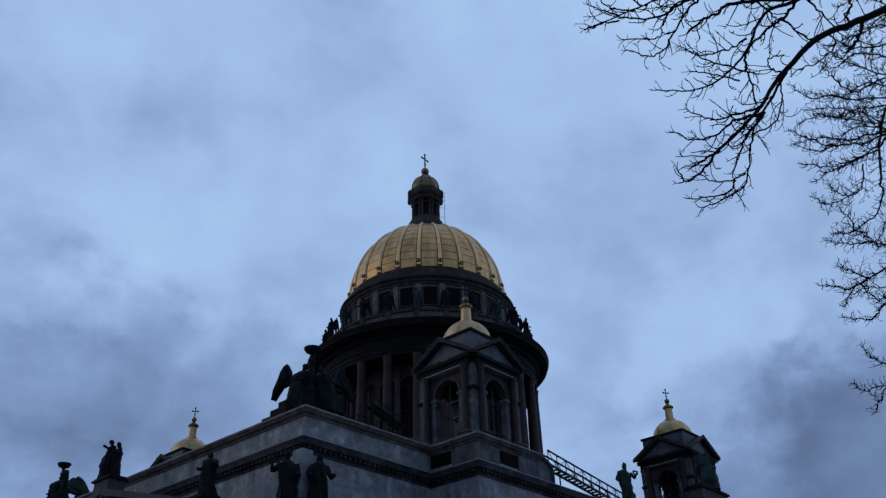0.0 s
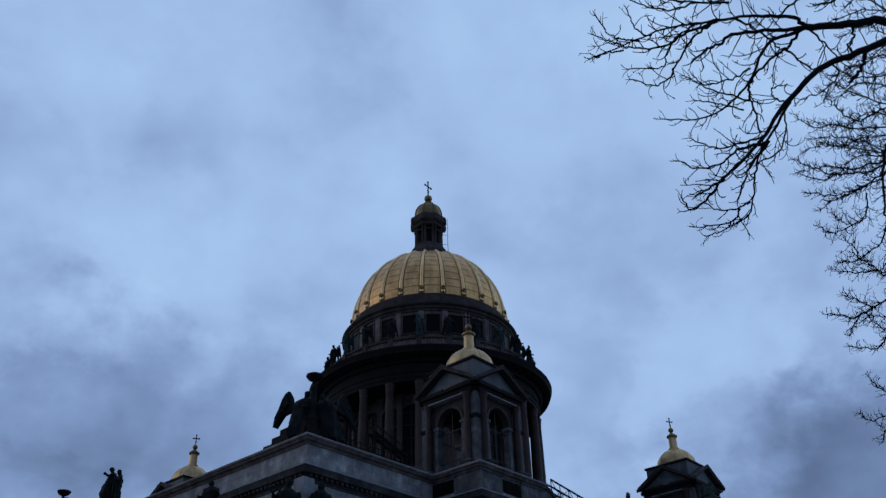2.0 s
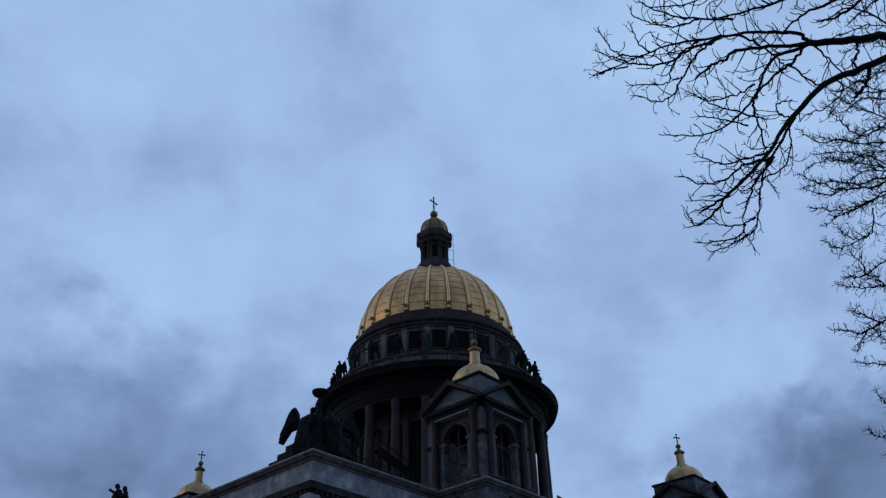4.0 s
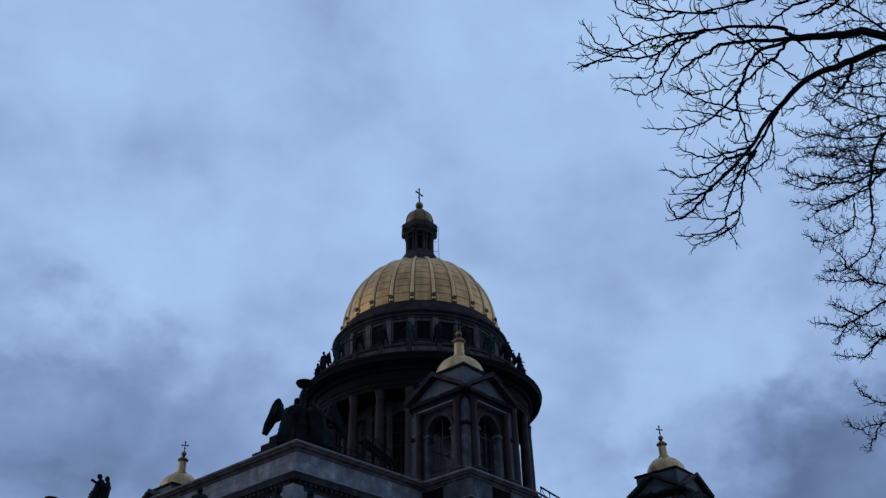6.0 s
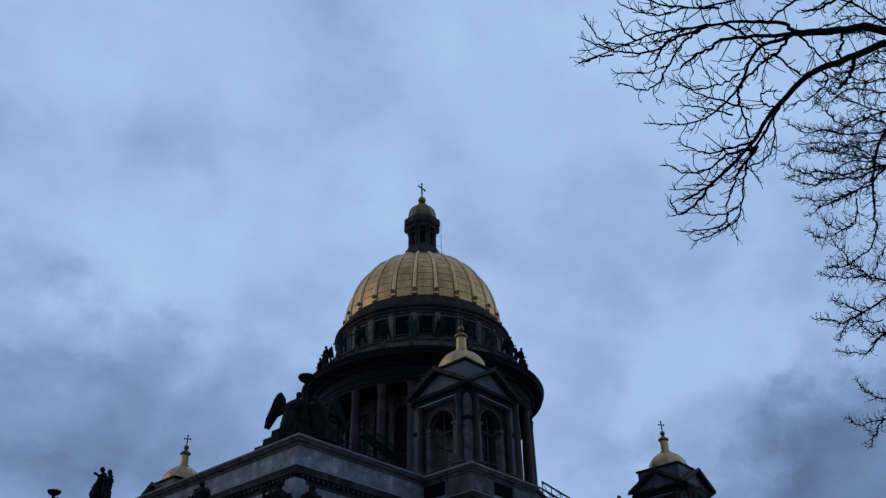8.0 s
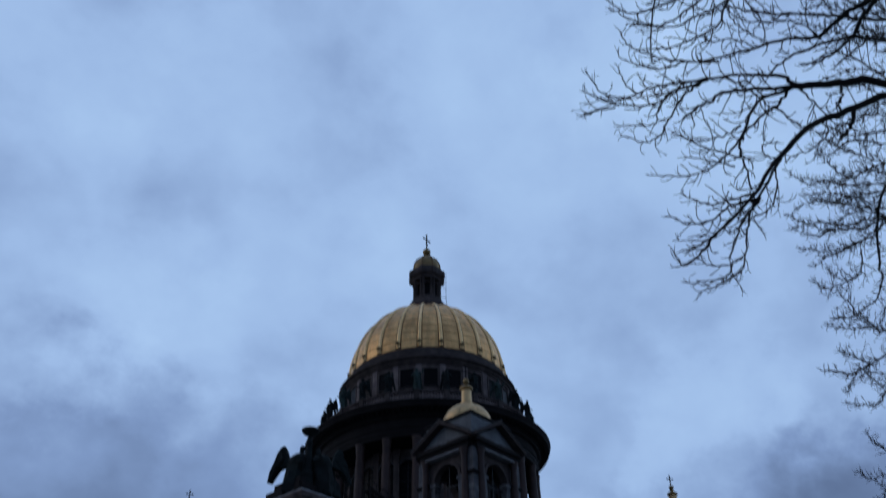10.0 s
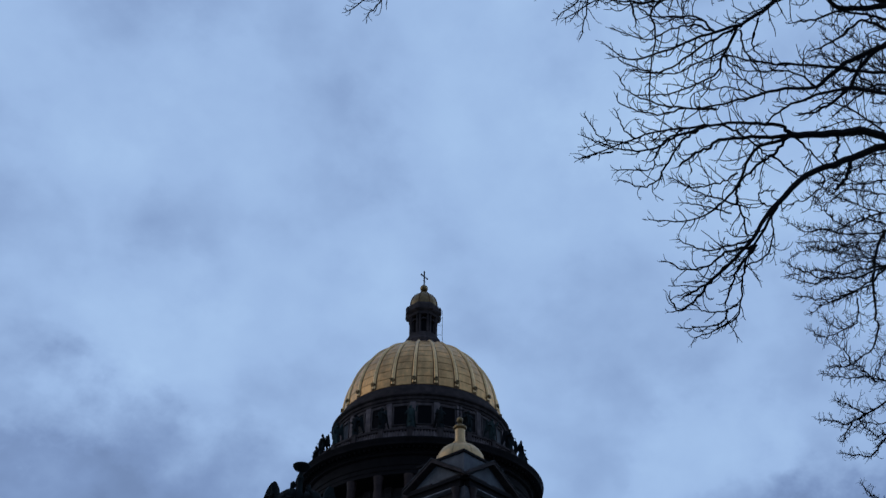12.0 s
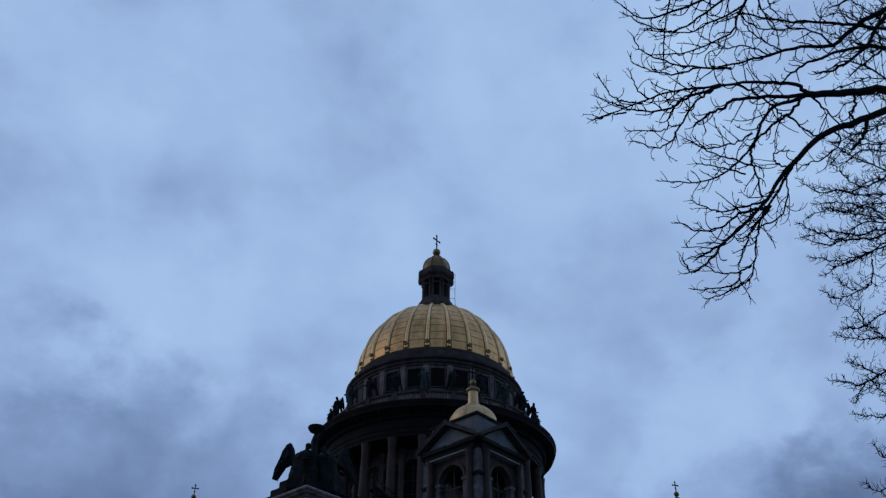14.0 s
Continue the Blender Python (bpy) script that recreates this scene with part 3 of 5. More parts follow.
for i in range(len(inn)):
    j = (i + 1) % len(inn)
    extrude_outline(bm, [inn[i], outr[i], outr[j], inn[j]], 0.5, Matrix())
frame_mesh = finish("window", bm, TRIM)
bm = bmesh.new()
extrude_outline(bm, inn, 0.08, Matrix())
pane_mesh = finish("pane", bm, GLASS)
bm = bmesh.new()
box(bm, -0.05, 0.05, 0, 0.1, 42.9, 52.1)
for z in (45, 47, 49, 50.9):
    box(bm, -1.25, 1.25, 0, 0.1, z - 0.05, z + 0.05)
bars_mesh = finish("glazing_grid", bm, IRON)
bm = bmesh.new()
box(bm, -0.42, 0.42, 0, 0.5, 40.9, 53.9)
box(bm, -0.52, 0.52, -0.08, 0.5, 52.8, 53.9)
pilaster_mesh = finish("pilaster", bm, DRUM_WALL)
for k in range(24):
    m = spun(15 * k + 90) @ Matrix.Translation((0, -12.72, 0))
    w = part("window", frame_mesh, TRIM, cathedral)
    w.matrix_basis = m
    p = part("pane", pane_mesh, GLASS, w)
    p.matrix_basis = Matrix.Translation((0, 0.26, 0))
    p = part("glazing_grid", bars_mesh, IRON, w)
    p.matrix_basis = Matrix.Translation((0, 0.14, 0))
    p = part("pilaster", pilaster_mesh, DRUM, drum)
    p.matrix_basis = spun(15 * k + 97.5) @ Matrix.Translation((0, -12.85, 0))

bm = bmesh.new()
# the shade of the deep soffit is put into this ring's colour
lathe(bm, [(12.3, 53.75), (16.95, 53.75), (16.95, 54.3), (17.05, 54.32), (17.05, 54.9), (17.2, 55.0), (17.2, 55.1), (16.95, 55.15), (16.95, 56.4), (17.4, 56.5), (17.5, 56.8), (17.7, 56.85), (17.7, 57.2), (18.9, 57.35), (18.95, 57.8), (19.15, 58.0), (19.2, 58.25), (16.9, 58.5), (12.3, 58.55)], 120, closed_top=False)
entab = part("drum_cornice", bm, NEAR_BLACK, cathedral, "deep cornice ring over the columns, its shade put into a near-black colour", True)
bm = bmesh.new()
for k in range(144):
    box(bm, 17.6, 18.35, -0.16, 0.16, 56.98, 57.34, spun(2.5 * k))
tagged(part("dentil_band", bm, NEAR_BLACK, entab), kind="stuff")

# ---- balustrade with angels ----
bm = bmesh.new()
lathe(bm, [(16.1, 58.5), (16.75, 58.5), (16.75, 59.4), (16.1, 59.4), (16.1, 58.5)], 96, closed_top=False)
lathe(bm, [(16.15, 60.55), (16.15, 60.85), (16.7, 60.85), (16.7, 60.55), (16.15, 60.55)], 96, closed_top=False)
balustrade = part("balustrade", bm, DRUM, cathedral, "stone balustrade ring on the cornice")
bm = bmesh.new()
lathe(bm, [(0.12, 59.35), (0.19, 59.65), (0.2, 59.8), (0.1, 60.2), (0.15, 60.6)], 6)
baluster_mesh = finish("baluster", bm, UPPER, True)
for k in range(240):
    if k % 10 == 5:
        continue
    o = part("baluster", baluster_mesh, UPPER, balustrade)
    a = radians(1.5 * k)
    o.location = (16.43 * math.cos(a), 16.43 * math.sin(a), 0)
bm = bmesh.new()
box(bm, -0.36, 0.36, -0.36, 0.36, 58.5, 60.8)
box(bm, -0.42, 0.42, -0.42, 0.42, 60.8, 60.95)
post_mesh = finish("post", bm, DRUM)
for k in range(24):
    o = part("post", post_mesh, DRUM, balustrade)
    o.matrix_basis = spun(15 * k + 7.5) @ Matrix.Translation((16.43, 0, 0))

# ---- upper drum ----
bm = bmesh.new()
lathe(bm, [(13.7, 58.5), (13.7, 62.4), (13.55, 62.5), (13.55, 66.7), (13.0, 66.7)], 96)
upper = part("upper_drum", bm, UPPER, cathedral, "upper drum wall with square windows")
bm = bmesh.new()
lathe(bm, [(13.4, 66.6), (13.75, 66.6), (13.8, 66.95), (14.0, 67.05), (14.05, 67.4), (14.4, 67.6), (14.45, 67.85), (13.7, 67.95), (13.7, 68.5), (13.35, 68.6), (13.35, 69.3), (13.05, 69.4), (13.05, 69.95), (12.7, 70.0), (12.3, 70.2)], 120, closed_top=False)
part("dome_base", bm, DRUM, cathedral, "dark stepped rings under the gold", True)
bm = bmesh.new()
box(bm, -1.02, 1.02, 0, 0.1, 63.0, 66.0)
low_pane = finish("pane", bm, GLASS)
bm = bmesh.new()
for x0, x1, z0, z1 in ((-1.2, -1.02, 62.85, 66.18), (1.02, 1.2, 62.85, 66.18), (-1.02, 1.02, 66.0, 66.18), (-1.02, 1.02, 62.85, 63.0)):
    box(bm, x0, x1, 0, 0.35, z0, z1)
low_frame = finish("window", bm, DRUM_WALL)
bm = bmesh.new()
box(bm, -0.45, 0.45, 0, 0.35, 62.5, 66.6)
low_pilaster = finish("pilaster", bm, UPPER)
for k in range(24):
    m = spun(15 * k + 90) @ Matrix.Translation((0, -13.75, 0))
    w = part("window", low_frame, TRIM, cathedral)
    w.matrix_basis = m
    p = part("pane", low_pane, GLASS, w)
    p.matrix_basis = Matrix.Translation((0, 0.14, 0))
    p = part("pilaster", low_pilaster, DRUM, upper)
    p.matrix_basis = spun(15 * k + 97.5) @ Matrix.Translation((0, -13.75, 0))

# ---- gilded dome: sheets between ribs ----
DOME_R, DOME_H, DOME_Z = 12.78, 13.6, 70.15


def dome_point(t):
    return DOME_R * math.cos(t) ** 0.96, DOME_Z + DOME_H * math.sin(t)


TOP_T = math.acos((3.2 / DOME_R) ** (1 / 0.96))
bm = bmesh.new()
lathe(bm, [(r - 0.05, z - 0.02) for r, z in (dome_point(TOP_T * k / 28) for k in range(29))], 96)
dome = part("dome", bm, SEAM_SHADE, cathedral, "gilded ribbed dome of sheet metal", True)
ROWS_OF_SHEETS = 12
for row in range(ROWS_OF_SHEETS):
    bm = bmesh.new()
    t0, t1 = TOP_T * row / ROWS_OF_SHEETS, TOP_T * (row + 1) / ROWS_OF_SHEETS
    grid = []
    for i, t in enumerate((t0 + 0.0005, t0 + 0.003, (t0 + t1) / 2, t1 - 0.0042)):
        r, z = dome_point(t)
        lift = (0.0, 0.05, 0.04, 0.03)[i]
        grid.append([bm.verts.new(((r + lift) * math.cos(radians(a)), (r + lift) * math.sin(radians(a)), z + lift * 0.5)) for a in (-7.4, -3.7, 0, 3.7, 7.4)])
    for lo, hi in zip(grid, grid[1:]):
        for i in range(4):
            bm.faces.new((lo[i], lo[i + 1], hi[i + 1], hi[i]))
    sheet_mesh = finish("sheet", bm, GOLD, True)
    for k in range(24):
        o = part("sheet", sheet_mesh, GOLD, dome)
        o.rotation_euler = (0, 0, radians(15 * k))
bm = bmesh.new()
cut = []
for k in range(25):
    t = TOP_T * (0.015 + 0.985 * k / 24)
    r, z = dome_point(t)
    w = 0.33 * (1 - 0.6 * k / 24)
    nx, nz = math.cos(t), math.sin(t) * 0.9
    cut.append([bm.verts.new((r + d * nx, s * w, z + d * nz)) for d, s in ((-0.05, -1), (0.14, -0.94), (0.28, -0.6), (0.34, 0), (0.28, 0.6), (0.14, 0.94), (-0.05, 1))])
for lo, hi in zip(cut, cut[1:]):
    for i in range(6):
        bm.faces.new((lo[i], lo[i + 1], hi[i + 1], hi[i]))
bm.faces.new(cut[0])
bm.faces.new(cut[-1])
rib_mesh = finish("rib", bm, GOLD_RIB, True)
bm = bmesh.new()
lathe(bm, [(0.36, 0), (0.36, 0.30), (0.31, 0.36), (0.17, 0.36), (0.15, 0.2), (0.02, 0.19)], 14, Matrix.Rotation(radians(90), 4, "Y"))
boss_mesh = finish("boss", bm, TARNISH)
# wider dark strip under each rib paints the shade along its edges
bm = bmesh.new()
cut = []
for k in range(25):
    t = TOP_T * k / 24
    r, z = dome_point(t)
    w = 0.47 * (1 - 0.6 * k / 24)
    nx, nz = math.cos(t), math.sin(t) * 0.9
    cut.append([bm.verts.new((r + d * nx, s * w, z + d * nz)) for d, s in ((-0.05, -1), (0.07, -1), (0.07, 1), (-0.05, 1))])
for lo, hi in zip(cut, cut[1:]):
    for i in range(3):
        bm.faces.new((lo[i], lo[i + 1], hi[i + 1], hi[i]))
shade_strip_mesh = finish("rib_bed", bm, SEAM_SHADE, True)
for k in range(24):
    o = part("rib_bed", shade_strip_mesh, SEAM_SHADE, dome)
    o.rotation_euler = (0, 0, radians(15 * k + 7.5))
    o = part("rib", rib_mesh, GOLD_RIB, dome)
    o.rotation_euler = (0, 0, radians(15 * k + 7.5))
    o = part("boss", boss_mesh, TARNISH, dome, "round hollow boss at the foot of a rib")
    o.matrix_basis = spun(15 * k + 7.5) @ Matrix.Translation((12.9, 0, 71.1))

# ---- lantern ----
bm = bmesh.new()
lathe(bm, [(3.75, 82.6), (3.7, 83.7), (3.45, 83.9), (3.45, 84.9), (3.2, 85.25), (3.1, 85.7), (2.8, 85.9), (2.75, 86.3), (2.58, 86.4), (2.55, 86.6)], 32)
lantern = part("lantern", bm, DRUM, cathedral, "dark open lantern with columns on the dome")
bm = bmesh.new()
lathe(bm, [(1.85, 86.2), (1.85, 90.7)], 16)
part("core", bm, NEAR_BLACK, lantern)
for k in range(8):
    m = spun(45 * k + 22.5)
    for s in (-1, 1):
        bm = bmesh.new()
        lathe(bm, [(0.24, 86.3), (0.18, 86.6), (0.16, 89.9), (0.25, 90.3)], 8, m @ Matrix.Translation((2.38, 0.24 * s, 0)))
        part("column", bm, DRUM, lantern, "", True)
    bm = bmesh.new()
    box(bm, 1.6, 2.25, -0.36, 0.36, 86.3, 90.3, m)
    part("pier", bm, DRUM, lantern)
    side = spun(45 * k + 90)
    bm = bmesh.new()
    extrude_outline(bm, arch_outline(0.66, 86.7, 88.9), 0.06, side @ Matrix.Translation((0, -1.92, 0)))
    part("pane", bm, GLASS, lantern, "dark arched pane")
    bm = bmesh.new()
    arch_band(bm, 0.6, 0.84, 88.9, 0.3, side @ Matrix.Translation((0, -2.28, 0)))
    part("archivolt", bm, DRUM, lantern)
bm = bmesh.new()
lathe(bm, [(2.25, 90.2), (2.8, 90.3), (2.8, 90.8), (3.1, 91.05), (3.28, 91.3), (3.28, 92.2), (3.0, 92.35), (2.85, 92.8), (2.4, 92.95)], 8, spun(22.5))
part("lantern_cornice", bm, DRUM, lantern)
for k in range(8):
    bm = bmesh.new()
    box(bm, 2.85, 3.30, -0.36, 0.36, 91.1, 92.3, spun(45 * k + 22.5))
    part("cornice_block", bm, DRUM, lantern)
bm = bmesh.new()
lathe(bm, [(2.6, 92.8), (2.6, 92.9)] + [(2.55 * math.cos(a), 92.9 + 3.4 * math.sin(a)) for a in [1.45 * k / 10 for k in range(11)]] + [(0.3, 96.4), (0.25, 96.9)], 24)
part("cupola", bm, TARNISH, lantern, "small tarnished gilded cupola", True)
bm = bmesh.new()
tube(bm, [(2.58 * math.cos(a), 0, 92.9 + 3.44 * math.sin(a)) for a in [1.4 * k / 8 for k in range(9)]], [0.11] * 9, 6)
cupola_rib = finish("cupola_rib", bm, SEAM_SHADE, True)
for k in range(8):
    part("cupola_rib", cupola_rib, SEAM_SHADE, lantern).matrix_basis = spun(45 * k + 22.5)
bm = bmesh.new()
ball(bm, (0, 0, 97.5), 0.72, 16)
part("ball", bm, TARNISH, lantern, "tarnished ball", True)
cross("cross", 98.1, 3.2, 0.10, spun(3), lantern)
bm = bmesh.new()
tube(bm, [(2.4, -2.55, 84.2), (2.3, -2.45, 87.5), (2.35, -2.5, 92.9)], [0.05, 0.045, 0.03], 6)
for z in (85.5, 87.5, 89.5, 91):
    tube(bm, [(2.3, -2.45, z), (1.7, -1.8, z)], [0.03, 0.03], 4)
part("lightning_rod", bm, IRON, lantern, "thin metal rod beside the lantern")


# ---- footbridge with railings over the roof ----
def footbridge():
    root = tagged(new("footbridge"), "dark steel footbridge with lattice railings sloping over the roof", "footbridge")
    a, b = Vector((-5.6, -25.0, 36.0)), Vector((17.0, -25.0, 33.0))
    d = b - a
    bm = bmesh.new()
    for y in (-0.6, 0.6):
        tube(bm, [a + Vector((0, y, 0)), b + Vector((0, y, 0))], [0.16, 0.16], 4)
    steps = 26
    for k in range(steps):
        p = a + d * ((k + 0.5) / steps)
        box(bm, -0.32, 0.32, -0.6, 0.6, -0.03, 0.03, Matrix.Translation(p))
    part("deck", bm, IRON, root)
    for y in (-0.65, 0.65):
        bm = bmesh.new()
        up = Vector((0, y, 1.7))
        tube(bm, [a + up, b + up], [0.13, 0.13], 6)
        tube(bm, [a + up * 0.52 + Vector((0, y * 0.48, 0)), b + up * 0.52 + Vector((0, y * 0.48, 0))], [0.03, 0.03], 4)
        for k in range(12):
            p, q = a + d * (k / 12), a + d * ((k + 1) / 12)
            side = Vector((0, y, 0))
            tube(bm, [p + side, p + up], [0.06, 0.06], 4)
            tube(bm, [p + side, q + up] if k % 2 else [p + up, q + side], [0.04, 0.04], 4)
        part("railing", bm, IRON, root)
    for t in (0.1, 0.5, 0.93):
        p = a + d * t
        bm = bmesh.new()
        for y in (-0.6, 0.6):
            tube(bm, [(p.x, p.y + y, 31.65), (p.x, p.y + y, p.z)], [0.1, 0.1], 6)
        part("support", bm, IRON, root)


footbridge()

# curled stone buttress where the podium steps down towards the porch
bm = bmesh.new()
curl = [(-18.7, 29.45), (-15.8, 29.45)] + [(-18.7 + 2.9 * max(math.cos(math.pi / 2 * k / 12), 0.0) ** 0.55, 29.6 + 2.6 * math.sin(math.pi / 2 * k / 12) ** 0.55) for k in range(13)]
extrude_outline(bm, curl, 1.3, Matrix.Translation((0, -33.2, 0)))
scroll = part("scroll_buttress", bm, PIER, cathedral, "curved marble buttress")
bm = bmesh.new()
tube(bm, [Vector((x, -33.15, z)) for x, z in curl[2:]], [0.3] * len(curl[2:]), 8)
part("rim", bm, CORNICE, scroll, "dark rolled rim", True)


# low railing, stair and pipes on the roof behind the coping, placed to fit the camera's view
rail_root = tagged(new("roof_railing"), "dark low iron railing along the roof edge", "railing")
bm = bmesh.new()
for z in (33.35, 33.95):
    tube(bm, [(-40.5, -25.6, z), (-30.5, -25.6, z)], [0.05, 0.05], 5)
part("rail", bm, NEAR_BLACK, rail_root)
for k in range(9):
    bm = bmesh.new()
    tube(bm, [(-40.5 + 1.25 * k, -25.6, 31.65), (-40.5 + 1.25 * k, -25.6, 34.0)], [0.06, 0.06], 5)
    part("post", bm, NEAR_BLACK, rail_root)
stair = tagged(new("roof_stair"), "dark steel stair with handrails, placed to fit the camera's view", "stair")
top, foot = Vector((-33.2, -22.0, 37.3)), Vector((-28.2, -22.0, 35.8))
for y in (-0.5, 0.5):
    side = Vector((0, y, 0))
    bm = bmesh.new()
    tube(bm, [top + side, foot + side], [0.18, 0.18], 5)
    part("stringer", bm, NEAR_BLACK, stair)
    bm = bmesh.new()
    rise = Vector((0, 0, 0.9))
    tube(bm, [top + side + rise, foot + side + rise], [0.06, 0.06], 5)
    for k in range(7):
        p = top.lerp(foot, k / 6) + side
        tube(bm, [p, p + rise], [0.045, 0.045], 5)
    part("handrail", bm, NEAR_BLACK, stair)
    for p in (top, top.lerp(foot, 0.5), foot):
        bm = bmesh.new()
        tube(bm, [(p.x, p.y + y, 31.65), (p.x, p.y + y, p.z)], [0.12, 0.12], 6)
        part("support", bm, NEAR_BLACK, stair)
for k in range(15):
    p = top.lerp(foot, (k + 0.5) / 15)
    bm = bmesh.new()
    box(bm, p.x - 0.15, p.x + 0.15, p.y - 0.5, p.y + 0.5, p.z - 0.03, p.z + 0.03)
    part("tread", bm, NEAR_BLACK, stair)

# ---- statues: robed bronze figures, each one plain mesh ----
def figure_mesh(name, h, seed, wings=0.0, sweep_back=28, arm=0.0, seated=False, stoop=0.0, mat=BRONZE, hoop=0.0, bulk=1.0, hand=1):
    """A robed figure h metres tall that faces -y, with folded drapery; wings: their span; arm: how far one arm is raised."""
    rnd = random.Random(seed)
    bm = bmesh.new()
    n, rows = 18, 18
    ph = [rnd.uniform(0, 6.28) for _ in range(4)]
    rings = []
    for j in range(rows + 1):
        t = j / rows
        z = t * h * 0.86
        if seated:
            r = h * (0.21 - 0.02 * t if t < 0.42 else 0.20 - 0.10 * ((t - 0.42) / 0.58) ** 0.7)
            r *= bulk
            fwd = -h * (0.10 if t < 0.42 else 0.10 - 0.14 * (t - 0.42))
        else:
            r = h * (0.165 - 0.05 * t + 0.035 * math.exp(-((t - 0.82) / 0.12) ** 2) - 0.05 * max(0, t - 0.9) / 0.1)
            r *= bulk
            fwd = -stoop * t * t
        ring = []
        for i in range(n):
            a = 6.28318 * i / n
            fold = 1 + 0.10 * math.sin(5 * a + ph[0] + 2.2 * t) + 0.07 * math.sin(9 * a + ph[1] - 3 * t) + 0.06 * math.sin(3 * a + 7 * t + ph[2])
            fold = 1 + (fold - 1) * (1.2 - 0.7 * t)
            ring.append(bm.verts.new((r * 1.12 * fold * math.cos(a) + 0.03 * h * math.sin(4 * t + ph[3]), r * 0.88 * fold * math.sin(a) + fwd, z)))
        rings.append(ring)
    for lo, hi in zip(rings, rings[1:]):
        for i in range(n):
            bm.faces.new((lo[i], lo[(i + 1) % n], hi[(i + 1) % n], hi[i]))
    bm.faces.new(rings[0][::-1])
    bm.faces.new(rings[-1])
    fwd = -(stoop if not seated else h * 0.03)
    tube(bm, [(0, fwd, h * 0.82), (0, fwd - 0.02 * h, h * 0.9)], [0.05 * h, 0.045 * h], 8)
    ball(bm, (0, fwd - 0.03 * h, h * 0.94), 0.062 * h, 10, (0.9, 1, 1.2))
    for s in (-1, 1):
        lift = arm if s == hand else 0.0
        sh = Vector((s * 0.125 * h, fwd, h * 0.79))
        el = sh + Vector((s * (0.07 + 0.06 * lift) * h, -0.04 * h, (-0.17 + 0.2 * lift) * h))
        ha = el + Vector((s * (0.0 + 0.05 * lift) * h, -0.13 * h * (1 - 0.5 * lift), (-0.02 + 0.22 * lift) * h))
        tube(bm, [sh, el, ha], [0.052 * h, 0.042 * h, 0.026 * h], 8)
        ball(bm, ha, 0.032 * h, 8)
        if hoop and s == hand:
            loop = [ha + Vector((hoop * math.cos(6.28318 * k / 10), 0, hoop + hoop * math.sin(6.28318 * k / 10))) for k in range(11)]
            tube(bm, loop, [0.02 * h] * 11, 5)
    # a cloak hung over one shoulder
    for k in range(4):
        x = -0.13 * h + 0.045 * h * k
        tube(bm, [(x, fwd - 0.09 * h, h * 0.8), (x + 0.05 * h, fwd - 0.12 * h, h * 0.55), (x + 0.09 * h, fwd * 0.4 - 0.13 * h, h * 0.22)], [0.02 * h, 0.03 * h, 0.02 * h], 6)
    if wings:
        for s in (-1, 1):
            outline = [(0.02, 0.78), (0.12, 0.98), (0.26, 1.1), (0.4, 1.08), (0.55, 0.98), (0.68, 0.84), (0.8, 0.7), (0.64, 0.68), (0.46, 0.68), (0.26, 0.66), (0.1, 0.62)] if wings > 0.9 else [(0.08, 0.70), (0.14, 0.95), (0.24, 1.07), (0.34, 1.05), (0.43, 0.93), (0.51, 0.76), (0.59, 0.57), (0.66, 0.36), (0.61, 0.35), (0.47, 0.50), (0.35, 0.60), (0.20, 0.64)] if wings > 0.7 else [(0.02, 0.62), (0.10, 0.86), (0.22, 1.02), (0.33, 1.0), (0.42, 0.84), (0.52, 0.60), (0.62, 0.36), (0.70, 0.20), (0.60, 0.24), (0.44, 0.40), (0.26, 0.50), (0.10, 0.52)]
            m = Matrix.Translation((s * 0.05 * h, 0.10 * h, 0)) @ Matrix.Rotation(s * radians(sweep_back), 4, "Z")
            pts = [(s * x * wings * h, z * h) for x, z in outline]
            extrude_outline(bm, pts[::s], 0.05 * h, m)
            for q in range(5):
                x0, z0 = outline[3 + q]
                tube(bm, [m @ Vector((s * 0.22 * wings * h, -0.01, 0.80 * h)), m @ Vector((s * x0 * wings * h * 0.97, -0.01, z0 * h * 0.98))], [0.03 * h, 0.012 * h], 5)
    for v in bm.verts:
        p = v.co / h * 7 + Vector((seed * 3.1, 0, 0))
        v.co += noise.noise_vector(p) * 0.034 * h + noise.noise_vector(p * 2.3) * 0.02 * h
    return finish(name, bm, mat, True)


def statue(mesh, x, y, z, face, label, category="statue", group="", name="statue"):
    """face: the compass turn of the front, 0 looks along -y."""
    ob = new(name, mesh)
    ob.matrix_basis = Matrix.Translation((x, y, z)) @ spun(face)
    tagged(ob, label, category, group)
    return ob


# ring of winged figures on the balustrade
ring_meshes = [figure_mesh("statue", 3.5, 11 + k, wings=0.40, arm=0.7 * (k % 2), sweep_back=55, bulk=0.85, mat=VERDIGRIS if k == 1 else BRONZE) for k in range(3)]
for k in range(24):
    a = 15 * k + 7.5
    statue(ring_meshes[(k * 5) % 3], 16.43 * math.cos(radians(a)), 16.43 * math.sin(radians(a)), 60.94, a + 90, "winged bronze figure on a balustrade post", group="figures on the drum balustrade")


